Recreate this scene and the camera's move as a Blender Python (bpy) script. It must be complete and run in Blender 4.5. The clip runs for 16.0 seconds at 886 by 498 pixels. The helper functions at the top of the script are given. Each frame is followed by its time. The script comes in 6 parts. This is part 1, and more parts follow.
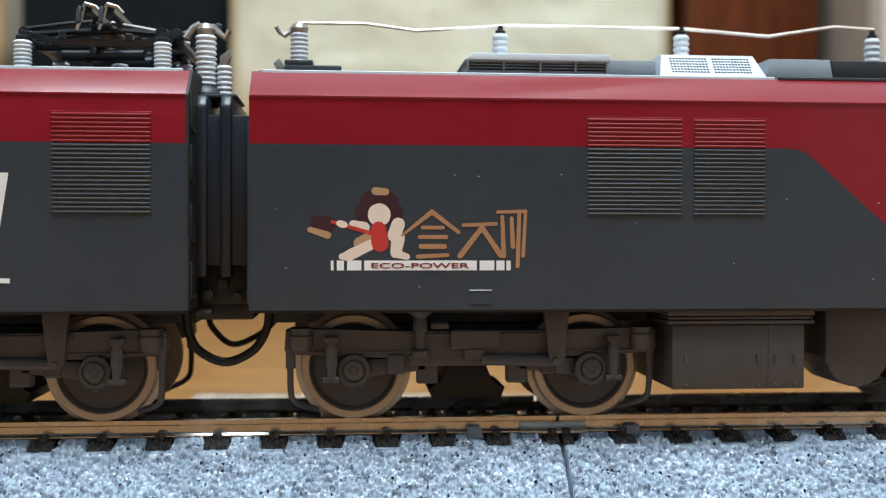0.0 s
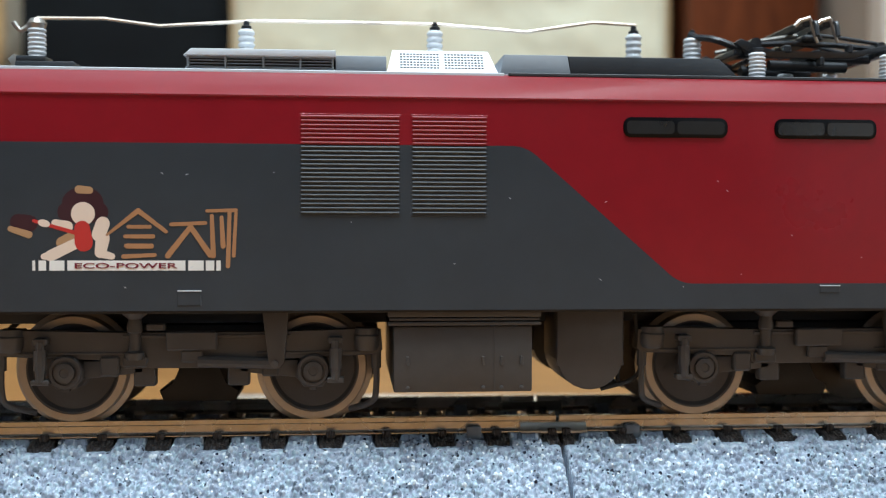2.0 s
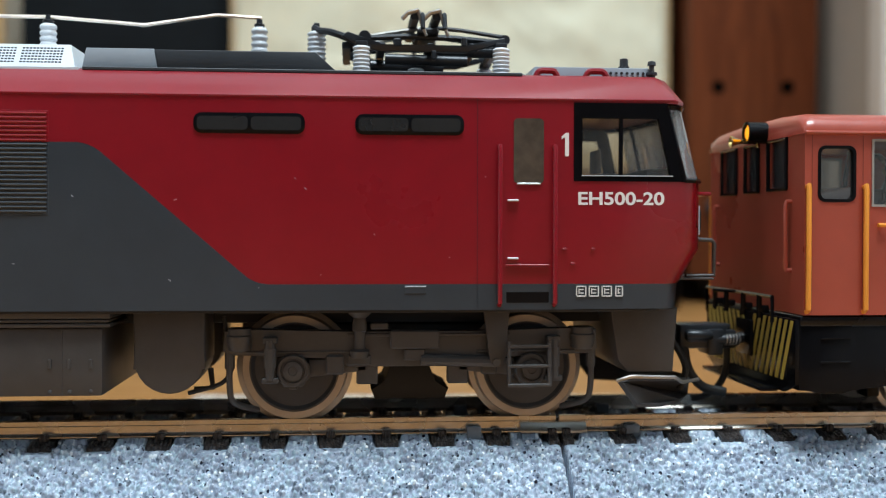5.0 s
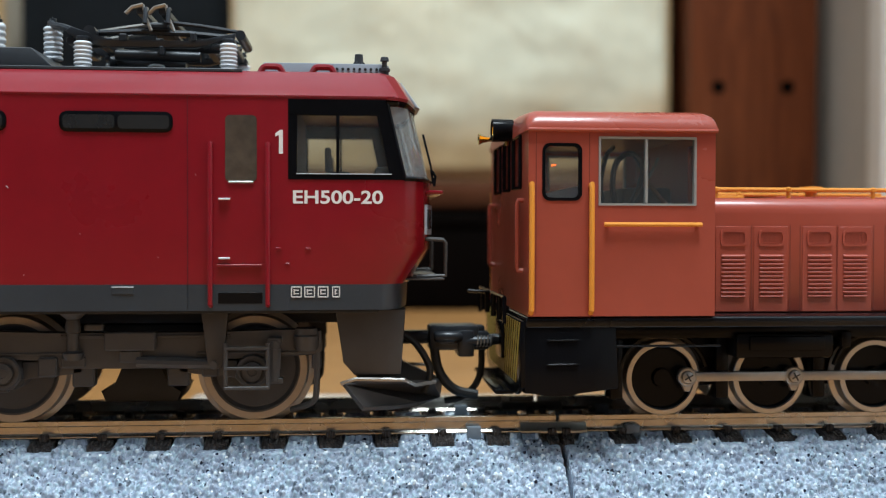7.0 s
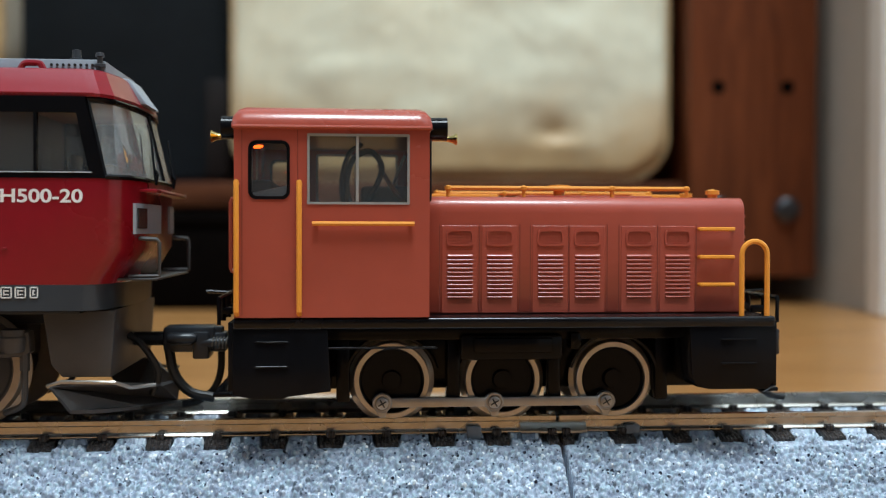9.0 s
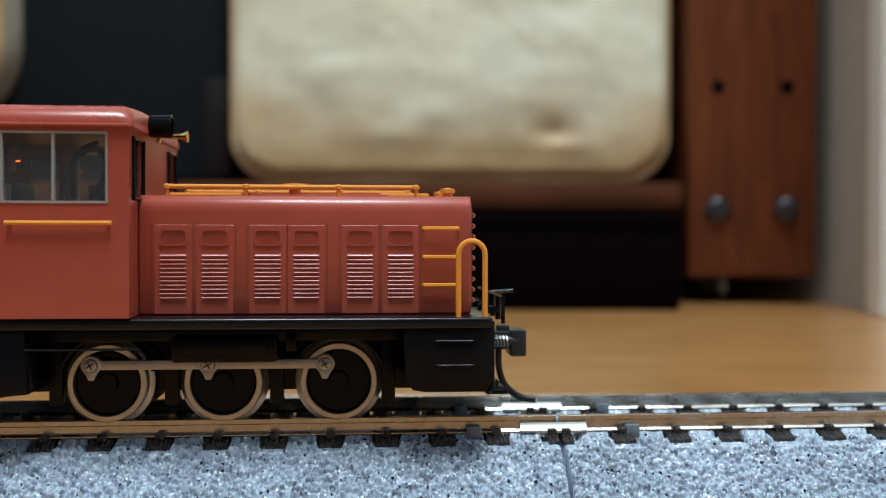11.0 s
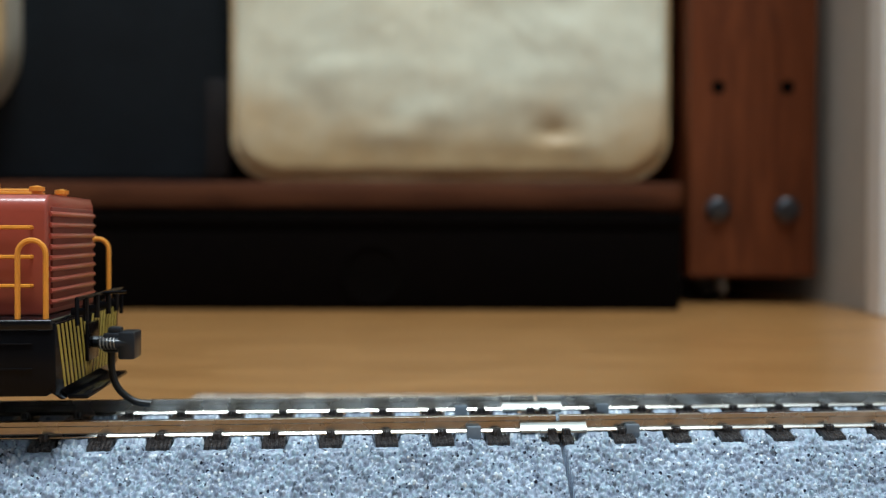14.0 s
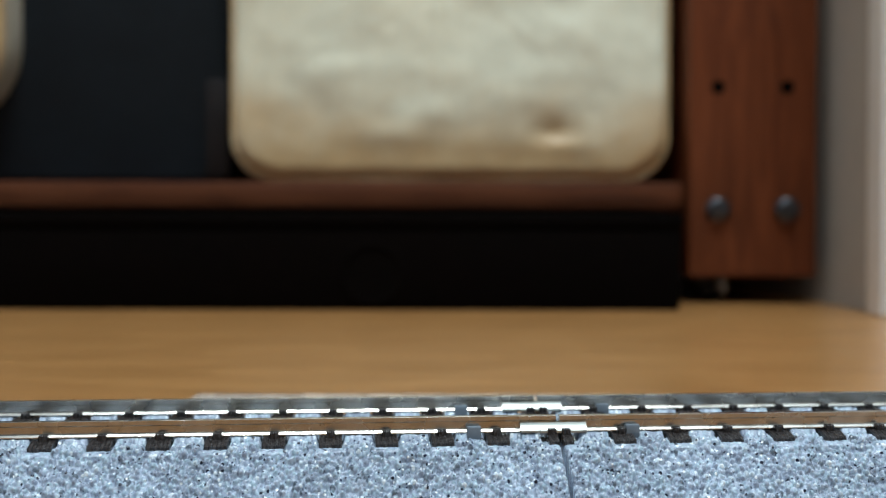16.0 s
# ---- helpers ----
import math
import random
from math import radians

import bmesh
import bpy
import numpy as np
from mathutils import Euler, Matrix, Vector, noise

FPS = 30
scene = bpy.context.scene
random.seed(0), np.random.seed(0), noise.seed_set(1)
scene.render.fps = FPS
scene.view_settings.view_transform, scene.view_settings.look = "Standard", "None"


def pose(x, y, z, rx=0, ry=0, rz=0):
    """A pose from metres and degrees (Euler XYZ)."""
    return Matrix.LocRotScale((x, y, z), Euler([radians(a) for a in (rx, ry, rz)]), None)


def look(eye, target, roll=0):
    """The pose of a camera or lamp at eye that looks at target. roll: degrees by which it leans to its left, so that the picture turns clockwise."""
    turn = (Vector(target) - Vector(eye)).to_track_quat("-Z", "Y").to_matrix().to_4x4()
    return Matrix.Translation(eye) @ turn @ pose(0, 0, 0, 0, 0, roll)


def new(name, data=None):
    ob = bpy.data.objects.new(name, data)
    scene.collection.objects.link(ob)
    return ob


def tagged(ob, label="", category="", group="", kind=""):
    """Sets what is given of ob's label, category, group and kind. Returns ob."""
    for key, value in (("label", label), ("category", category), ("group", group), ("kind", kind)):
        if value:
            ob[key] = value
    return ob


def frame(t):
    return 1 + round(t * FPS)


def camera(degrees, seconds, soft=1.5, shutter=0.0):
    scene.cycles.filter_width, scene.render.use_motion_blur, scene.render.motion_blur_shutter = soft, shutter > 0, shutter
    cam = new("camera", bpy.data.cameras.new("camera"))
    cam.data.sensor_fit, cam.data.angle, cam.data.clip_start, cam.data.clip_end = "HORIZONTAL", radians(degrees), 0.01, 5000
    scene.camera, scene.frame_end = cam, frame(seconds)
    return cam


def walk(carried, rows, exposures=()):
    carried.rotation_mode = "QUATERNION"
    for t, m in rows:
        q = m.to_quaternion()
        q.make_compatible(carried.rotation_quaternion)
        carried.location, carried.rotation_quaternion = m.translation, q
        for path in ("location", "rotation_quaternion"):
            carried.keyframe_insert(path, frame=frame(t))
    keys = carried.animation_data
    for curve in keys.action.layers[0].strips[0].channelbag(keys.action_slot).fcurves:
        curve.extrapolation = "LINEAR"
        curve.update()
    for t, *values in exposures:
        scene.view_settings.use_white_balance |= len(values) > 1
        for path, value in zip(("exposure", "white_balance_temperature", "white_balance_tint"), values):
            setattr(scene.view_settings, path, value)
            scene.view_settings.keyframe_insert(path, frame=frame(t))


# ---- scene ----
K = 0.001                      # plan numbers are in millimetres of the model
RAIL = 11.0                    # rail top above the wooden floor
EYE = (0.0, -0.15276, 0.03594)
cam = camera(45.13, 16.0, soft=1.15)
walk(cam, [(0.0, pose(*EYE, 89.126, -0.126, -4.905)), (16.0, pose(*EYE, 89.126, -0.126, -4.905))],
     exposures=[(0.0, 0.17), (4.0, 0.14), (7.0, 0.06), (9.0, -0.04), (10.2, -0.12), (12.4, -0.27), (16.0, -0.3)])
cam.data.dof.use_dof = True
cam.data.dof.focus_distance = 0.138
cam.data.dof.aperture_fstop = 22.0

# distance that the train has gone, in millimetres
GONE = [(0.0, 0.0), (0.5, 8.59), (1.0, 18.28), (1.5, 27.75), (2.0, 36.59), (2.5, 45.61), (3.0, 54.19), (3.5, 63.45),
        (4.0, 72.93), (4.2, 76.5), (6.5, 118.6), (7.0, 127.53), (7.5, 137.11), (8.0, 146.54), (8.5, 155.31), (9.0, 164.61),
        (9.5, 174.01), (10.0, 183.53), (12.5, 229.35), (13.0, 239.23), (13.5, 248.18), (14.0, 256.59), (14.5, 265.5),
        (15.0, 274.6), (16.0, 292.9)]


def gone(t):
    return float(np.interp(t, [g[0] for g in GONE], [g[1] for g in GONE]))


# ---- light ----
world = bpy.data.worlds.new("room_air")
scene.world = world
world.use_nodes = True
world.node_tree.nodes["Background"].inputs[0].default_value = (0.75, 0.87, 1.0, 1)
world.node_tree.nodes["Background"].inputs[1].default_value = 0.02


def area_lamp(name, eye, target, w, h, power, colour):
    d = bpy.data.lights.new(name, "AREA")
    d.shape, d.size, d.size_y, d.energy, d.color = "RECTANGLE", w, h, power, colour
    ob = new(name, d)
    ob.matrix_world = look(eye, target)
    return ob


area_lamp("ceiling_lamp", (0.08, -0.58, 2.33), (0.08, -0.51, 0), 0.85, 0.85, 85, (0.8, 0.93, 1.0))
# added cool fill from the left; the room has no window there
area_lamp("side_fill", (-1.55, -0.9, 1.35), (0, 0, 0.3), 1.2, 1.1, 4, (0.6, 0.8, 1.0))


# ---- materials ----
def material(name, colour, rough=0.5, metal=0.0, vary=0.12, scale=60, bump=0.0, bump_scale=400, coat=0.0, spec=0.5,
             rough_vary=0.08, second=None, second_scale=8.0, second_amount=0.5):
    """A surface with colour variation at two scales, uneven gloss and fine relief; scales are per metre of the thing."""
    m = bpy.data.materials.new(name)
    m.use_nodes = True
    n, l = m.node_tree.nodes, m.node_tree.links
    b = n["Principled BSDF"]
    tc = n.new("ShaderNodeTexCoord")
    oi = n.new("ShaderNodeObjectInfo")
    n1, n2 = n.new("ShaderNodeTexNoise"), n.new("ShaderNodeTexNoise")
    n1.inputs["Scale"].default_value, n1.inputs["Detail"].default_value = scale, 6
    n2.inputs["Scale"].default_value, n2.inputs["Detail"].default_value = scale * 7, 4
    for q in (n1, n2):
        l.new(tc.outputs["Object"], q.inputs["Vector"])
    add = n.new("ShaderNodeMath")
    add.operation = "ADD"
    l.new(n1.outputs["Fac"], add.inputs[0])
    l.new(n2.outputs["Fac"], add.inputs[1])
    ramp = n.new("ShaderNodeMapRange")
    ramp.inputs["From Min"].default_value, ramp.inputs["From Max"].default_value = 0.7, 1.3
    ramp.inputs["To Min"].default_value, ramp.inputs["To Max"].default_value = 1 - vary, 1 + vary
    l.new(add.outputs[0], ramp.inputs["Value"])
    mul = n.new("ShaderNodeMix")
    mul.data_type, mul.blend_type = "RGBA", "MULTIPLY"
    mul.inputs["Factor"].default_value = 1
    mul.inputs["A"].default_value = (*colour, 1)
    if second:
        n3 = n.new("ShaderNodeTexNoise")
        n3.inputs["Scale"].default_value, n3.inputs["Detail"].default_value = second_scale, 7
        l.new(tc.outputs["Object"], n3.inputs["Vector"])
        r3 = n.new("ShaderNodeMapRange")
        r3.inputs["From Min"].default_value, r3.inputs["From Max"].default_value = 0.45, 0.75
        r3.inputs["To Max"].default_value = second_amount
        l.new(n3.outputs["Fac"], r3.inputs["Value"])
        mx = n.new("ShaderNodeMix")
        mx.data_type = "RGBA"
        mx.inputs["A"].default_value, mx.inputs["B"].default_value = (*colour, 1), (*second, 1)
        l.new(r3.outputs[0], mx.inputs["Factor"])
        l.new(mx.outputs["Result"], mul.inputs["A"])
    l.new(ramp.outputs[0], mul.inputs["B"])
    l.new(mul.outputs["Result"], b.inputs["Base Color"])
    rr = n.new("ShaderNodeMapRange")
    rr.inputs["To Min"].default_value, rr.inputs["To Max"].default_value = max(0.02, rough - rough_vary), min(1, rough + rough_vary)
    rr.inputs["From Min"].default_value, rr.inputs["From Max"].default_value = 0.3, 0.7
    l.new(n1.outputs["Fac"], rr.inputs["Value"])
    l.new(rr.outputs[0], b.inputs["Roughness"])
    b.inputs["Metallic"].default_value = metal
    b.inputs["Coat Weight"].default_value = coat
    b.inputs["Coat Roughness"].default_value = 0.12
    b.inputs["Specular IOR Level"].default_value = spec
    if bump:
        n4 = n.new("ShaderNodeTexNoise")
        n4.inputs["Scale"].default_value, n4.inputs["Detail"].default_value = bump_scale, 5
        l.new(tc.outputs["Object"], n4.inputs["Vector"])
        bp = n.new("ShaderNodeBump")
        bp.inputs["Strength"].default_value, bp.inputs["Distance"].default_value = bump, 0.0002
        l.new(n4.outputs["Fac"], bp.inputs["Height"])
        l.new(bp.outputs[0], b.inputs["Normal"])
    return m


def glass(name, colour=(0.95, 0.97, 0.96), rough=0.02, haze_share=0.03):
    m = bpy.data.materials.new(name)
    m.use_nodes = True
    n, l = m.node_tree.nodes, m.node_tree.links
    n.remove(n["Principled BSDF"])
    tr, gl, mx, fr = (n.new("ShaderNodeBsdfTransparent"), n.new("ShaderNodeBsdfGlossy"), n.new("ShaderNodeMixShader"),
                      n.new("ShaderNodeFresnel"))
    tr.inputs[0].default_value = (*colour, 1)
    gl.inputs["Roughness"].default_value = rough
    fr.inputs[0].default_value = 1.5
    l.new(fr.outputs[0], mx.inputs[0])
    l.new(tr.outputs[0], mx.inputs[1])
    l.new(gl.outputs[0], mx.inputs[2])
    # pale diffuse film: slight dust, and brightness painted into the windscreen
    haze, mix = n.new("ShaderNodeBsdfDiffuse"), n.new("ShaderNodeMixShader")
    haze.inputs[0].default_value = (0.7, 0.72, 0.72, 1)
    mix.inputs[0].default_value = haze_share
    l.new(mx.outputs[0], mix.inputs[1])
    l.new(haze.outputs[0], mix.inputs[2])
    l.new(mix.outputs[0], n["Material Output"].inputs[0])
    return m


def glow(name, colour, strength):
    m = bpy.data.materials.new(name)
    m.use_nodes = True
    b = m.node_tree.nodes["Principled BSDF"]
    b.inputs["Base Color"].default_value = (*colour, 1)
    b.inputs["Emission Color"].default_value = (*colour, 1)
    b.inputs["Emission Strength"].default_value = strength
    return m


RED = material("red_paint", (0.235, 0.004, 0.012), 0.34, vary=0.06, scale=40, coat=0.35, spec=0.4, bump=0.05, bump_scale=900)
SLATE = material("slate_grey_paint", (0.03, 0.04, 0.051), 0.38, vary=0.08, scale=40, bump=0.05, bump_scale=900)
BRICK = material("brick_red_plastic", (0.38, 0.07, 0.043), 0.32, vary=0.06, scale=40, coat=0.18, bump=0.04, bump_scale=700)
BRICK_LINE = material("brick_red_shadow_line", (0.2, 0.035, 0.022), 0.5, vary=0.05)
GLOSSBLACK = material("glossy_black_paint", (0.004, 0.004, 0.005), 0.22, vary=0.1, scale=60, spec=0.35)
BLACK = material("black_plastic", (0.005, 0.005, 0.006), 0.16, vary=0.15, scale=60, bump=0.03, spec=0.14, rough_vary=0.05)
RUBBER = material("black_rubber", (0.012, 0.012, 0.012), 0.45, vary=0.15)
UNDER = material("weathered_grey_plastic", (0.056, 0.054, 0.054), 0.48, vary=0.1, scale=70, bump=0.1, bump_scale=1500)
UNDER_DARK = material("dark_underframe_plastic", (0.014, 0.013, 0.012), 0.6, vary=0.15, scale=70, bump=0.1)
ROOFGREY = material("roof_grey_plastic", (0.3, 0.335, 0.375), 0.45, vary=0.05, scale=60)
ROOFLIGHT = material("silver_grey_plastic", (0.6, 0.65, 0.7), 0.4, vary=0.05, scale=60)
ROOFDARK = material("dark_roof_plastic", (0.03, 0.034, 0.04), 0.45, vary=0.1, scale=60)
PORCELAIN = material("white_insulator_plastic", (0.72, 0.75, 0.78), 0.4, vary=0.05, scale=80)
PANTO = material("dark_cast_metal", (0.022, 0.025, 0.03), 0.34, 0.2, vary=0.15, scale=80)
COPPER = material("bare_copper_wire", (0.95, 0.82, 0.7), 0.35, 0.9, vary=0.1, scale=90)
TYRE = material("bronzed_wheel_tread", (0.43, 0.37, 0.3), 0.42, 0.7, vary=0.12, scale=80)
TYRE_BRIGHT = material("nickel_wheel_rim", (0.55, 0.5, 0.43), 0.32, 0.8, vary=0.08, scale=80)
NICKEL = material("nickel_silver_rail", (0.56, 0.53, 0.48), 0.26, 0.95, vary=0.1, scale=120, second=(0.4, 0.35, 0.28),
                  second_scale=180, second_amount=0.5)
JOINER = material("plated_joiner", (0.46, 0.47, 0.43), 0.36, 0.9, vary=0.08, scale=90)
STEEL = material("grey_steel", (0.4, 0.38, 0.35), 0.35, 0.8, vary=0.1, scale=90)
BRASS = material("polished_brass", (0.85, 0.65, 0.25), 0.22, 1.0, vary=0.08)
TIE = material("brown_sleeper_plastic", (0.026, 0.021, 0.02), 0.27, vary=0.3, scale=300, bump=0.9, bump_scale=1200,
               second=(0.1, 0.085, 0.08), second_scale=1700, second_amount=0.5)
wave = TIE.node_tree.nodes.new("ShaderNodeTexWave")          # moulded wood grain along the sleeper
wave.bands_direction = "X"
wave.inputs["Scale"].default_value, wave.inputs["Distortion"].default_value, wave.inputs["Detail"].default_value = 620, 5, 2
wave.inputs["Detail Scale"].default_value = 0.6
TIE.node_tree.links.new([q for q in TIE.node_tree.nodes if q.bl_idname == "ShaderNodeTexCoord"][0].outputs["Object"], wave.inputs["Vector"])
TIE.node_tree.links.new(wave.outputs["Fac"], [q for q in TIE.node_tree.nodes if q.bl_idname == "ShaderNodeBump"][0].inputs["Height"])
CLIPGREY = material("grey_clip_plastic", (0.17, 0.2, 0.23), 0.35, vary=0.1, scale=200)
YELLOW = material("orange_yellow_plastic", (0.8, 0.3, 0.035), 0.4, vary=0.06, scale=80)
STRIPE = material("yellow_warning_paint", (0.42, 0.3, 0.045), 0.45, vary=0.1)
ALU = material("silver_window_frame", (0.34, 0.34, 0.33), 0.4, 0.3, vary=0.05)
WHITE = material("white_print", (0.8, 0.8, 0.78), 0.5, vary=0.03)
CREAM = material("cream_print", (0.76, 0.62, 0.52), 0.5, vary=0.03)
BRONZE = material("bronze_print", (0.4, 0.2, 0.095), 0.45, vary=0.08)
MAROON = material("dark_maroon_print", (0.035, 0.006, 0.012), 0.5, vary=0.05)
REDPRINT = material("red_print", (0.5, 0.03, 0.025), 0.5, vary=0.05)
WINE = material("wine_red_print", (0.17, 0.012, 0.03), 0.5, vary=0.05)
TANPRINT = material("tan_print", (0.42, 0.25, 0.13), 0.5, vary=0.05)
INSIDE = material("brown_cab_interior", (0.095, 0.075, 0.06), 0.6, vary=0.1)
SMOKED = material("smoked_window", (0.022, 0.022, 0.022), 0.16, vary=0.1, coat=0.5)
BROWNPANE = material("brownish_door_window", (0.075, 0.058, 0.043), 0.2, vary=0.25, scale=120, coat=0.4)
CLEAR = glass("clear_window")
# stronger film stands in for bright reflections on the windscreen
SCREEN = glass("hazed_windscreen", haze_share=0.14)
AMBER = glow("amber_lens", (1.0, 0.42, 0.02), 0.9)
LED = glow("orange_bulb", (1.0, 0.1, 0.01), 4.0)


# ---- mesh helpers (millimetres) ----
def quad_faces(bm, rings, closed=True, caps=True):
    for a, b in zip(rings[:-1], rings[1:]):
        n = len(a)
        for i in range(n if closed else n - 1):
            bm.faces.new((a[i], a[(i + 1) % n], b[(i + 1) % n], b[i]))
    if caps:
        bm.faces.new(list(reversed(rings[0])))
        bm.faces.new(rings[-1])


def V(bm, x, y, z):
    return bm.verts.new((x * K, y * K, z * K))


def box(bm, x0, x1, y0, y1, z0, z1, bevel=0.0, seg=2):
    vs = [V(bm, x, y, z) for x in (x0, x1) for y in (y0, y1) for z in (z0, z1)]
    fs = [bm.faces.new([vs[i] for i in q]) for q in
          ((0, 1, 3, 2), (4, 6, 7, 5), (0, 4, 5, 1), (2, 3, 7, 6), (0, 2, 6, 4), (1, 5, 7, 3))]
    if bevel:
        es = list({e for f in fs for e in f.edges})
        bmesh.ops.bevel(bm, geom=es, offset=bevel * K, segments=seg, affect="EDGES", profile=0.5)


def prism(bm, pts, y0, y1, bevel=0.0):
    """A polygon in x, z, from y0 to y1."""
    a, b = [V(bm, x, y0, z) for x, z in pts], [V(bm, x, y1, z) for x, z in pts]
    n = len(pts)
    fs = [bm.faces.new(a), bm.faces.new(list(reversed(b)))]
    for i in range(n):
        fs.append(bm.faces.new((a[i], b[i], b[(i + 1) % n], a[(i + 1) % n])))
    if bevel:
        bmesh.ops.bevel(bm, geom=list({e for f in fs[:2] for e in f.edges}), offset=bevel * K, segments=2, affect="EDGES", profile=0.5)


def section(bm, pts, x0, x1, bevel=0.0):
    """A polygon in y, z, from x0 to x1."""
    a, b = [V(bm, x0, y, z) for y, z in pts], [V(bm, x1, y, z) for y, z in pts]
    n = len(pts)
    fs = [bm.faces.new(a), bm.faces.new(list(reversed(b)))]
    for i in range(n):
        fs.append(bm.faces.new((a[i], b[i], b[(i + 1) % n], a[(i + 1) % n])))
    if bevel:
        bmesh.ops.bevel(bm, geom=list({e for f in fs for e in f.edges}), offset=bevel * K, segments=2, affect="EDGES", profile=0.5)


def turned(bm, origin, axis, profile, seg=16):
    """A lathe form: profile of (distance along the axis, radius)."""
    o, ax = Vector(origin), Vector(axis).normalized()
    u = ax.orthogonal().normalized()
    w = ax.cross(u)
    rings = []
    for d, r in profile:
        rings.append([V(bm, *(o + ax * d + (u * math.cos(2 * math.pi * i / seg) + w * math.sin(2 * math.pi * i / seg)) * max(r, 0.01)))
                      for i in range(seg)])
    quad_faces(bm, rings)


def rod(bm, a, b, r, seg=10):
    a, b = Vector(a), Vector(b)
    turned(bm, a, b - a, [(0, r), ((b - a).length, r)], seg)


def tube(bm, pts, r, seg=8):
    pts = [Vector(p) for p in pts]
    rings = []
    u = None
    for i, p in enumerate(pts):
        d = (pts[min(i + 1, len(pts) - 1)] - pts[max(i - 1, 0)]).normalized()
        u = d.orthogonal().normalized() if u is None else (u - d * u.dot(d)).normalized()
        w = d.cross(u)
        rings.append([V(bm, *(p + (u * math.cos(2 * math.pi * k / seg) + w * math.sin(2 * math.pi * k / seg)) * r)) for k in range(seg)])
    quad_faces(bm, rings)


def arc(cx, cz, r, a0, a1, n=10, y=None):
    out = []
    for i in range(n + 1):
        a = radians(a0 + (a1 - a0) * i / n)
        p = (cx + r * math.cos(a), cz + r * math.sin(a))
        out.append(p if y is None else (p[0], y, p[1]))
    return out


def smooth_path(pts, n=6):
    """Catmull-Rom through the points."""
    p = [Vector(q) for q in pts]
    p = [p[0] * 2 - p[1]] + p + [p[-1] * 2 - p[-2]]
    out = []
    for i in range(1, len(p) - 2):
        for k in range(n):
            t = k / n
            out.append(0.5 * ((2 * p[i]) + (p[i + 1] - p[i - 1]) * t + (2 * p[i - 1] - 5 * p[i] + 4 * p[i + 1] - p[i + 2]) * t * t
                              + (3 * p[i] - p[i - 1] - 3 * p[i + 1] + p[i + 2]) * t ** 3))
    out.append(p[-2])
    return out


def rounded(x0, x1, z0, z1, r, n=4):
    return (arc(x1 - r, z1 - r, r, 0, 90, n) + arc(x0 + r, z1 - r, r, 90, 180, n) + arc(x0 + r, z0 + r, r, 180, 270, n)
            + arc(x1 - r, z0 + r, r, 270, 360, n))


def finish(bm, name, mat, smooth=35):
    bmesh.ops.recalc_face_normals(bm, faces=bm.faces)
    me = bpy.data.meshes.new(name)
    bm.to_mesh(me)
    bm.free()
    me.materials.append(mat)
    if smooth:
        for f in me.polygons:
            f.use_smooth = True
        me.set_sharp_from_angle(angle=radians(smooth))
    return me


def part(name, bm, mat, parent=None, label="", smooth=35, at=None):
    ob = new(name, finish(bm, name, mat, smooth))
    if parent:
        ob.parent = parent
    if at:
        ob.matrix_basis = pose(at[0] * K, at[1] * K, at[2] * K, *at[3:])
    return tagged(ob, label) if label else ob


def shared(name, me, parent, at):
    ob = new(name, me)
    ob.parent = parent
    ob.matrix_basis = pose(at[0] * K, at[1] * K, at[2] * K, *at[3:])
    return ob


def B():
    return bmesh.new()


def lettering(text, x0, x1, z0, z1, y, mat, parent, name="lettering", label="", bold=0.012):
    """Raised print on a side that faces -y, fitted to a box."""
    cu = bpy.data.curves.new(name, "FONT")
    cu.body, cu.extrude, cu.offset = text, 0.004, bold
    tmp = new(name + "_curve", cu)
    me = bpy.data.meshes.new_from_object(tmp.evaluated_get(bpy.context.evaluated_depsgraph_get()))
    bpy.data.objects.remove(tmp)
    co = np.array([v.co[:] for v in me.vertices])
    lo, hi = co.min(0), co.max(0)
    for v in me.vertices:
        fx, fz, fy = [(v.co[i] - lo[i]) / (hi[i] - lo[i]) for i in range(3)]
        v.co = ((x0 + fx * (x1 - x0)) * K, (y - 0.04 * fy) * K, (z0 + fz * (z1 - z0)) * K)
    me.name = name
    me.materials.clear()
    me.materials.append(mat)
    ob = new(name, me)
    ob.parent = parent
    return tagged(ob, label) if label else ob


def root(name, label, category, m, group=""):
    return_ob = new(name)
    return_ob.empty_display_size = 0.01
    return_ob.matrix_basis = m
    return tagged(return_ob, label, category, group)


# ---- the room ----
# the room's axes are turned to the track: its x runs along the back furniture, its y into the depth
ROOM = pose(EYE[0], EYE[1], 0, 0, 0, -4.6)


def room_part(name, bm, mat, label="", category="", kind="", smooth=35, parent=None):
    ob = new(name, finish(bm, name, mat, smooth))
    if parent:
        ob.parent = parent
    else:
        ob.matrix_basis = ROOM
    return tagged(ob, label, category, "", kind)


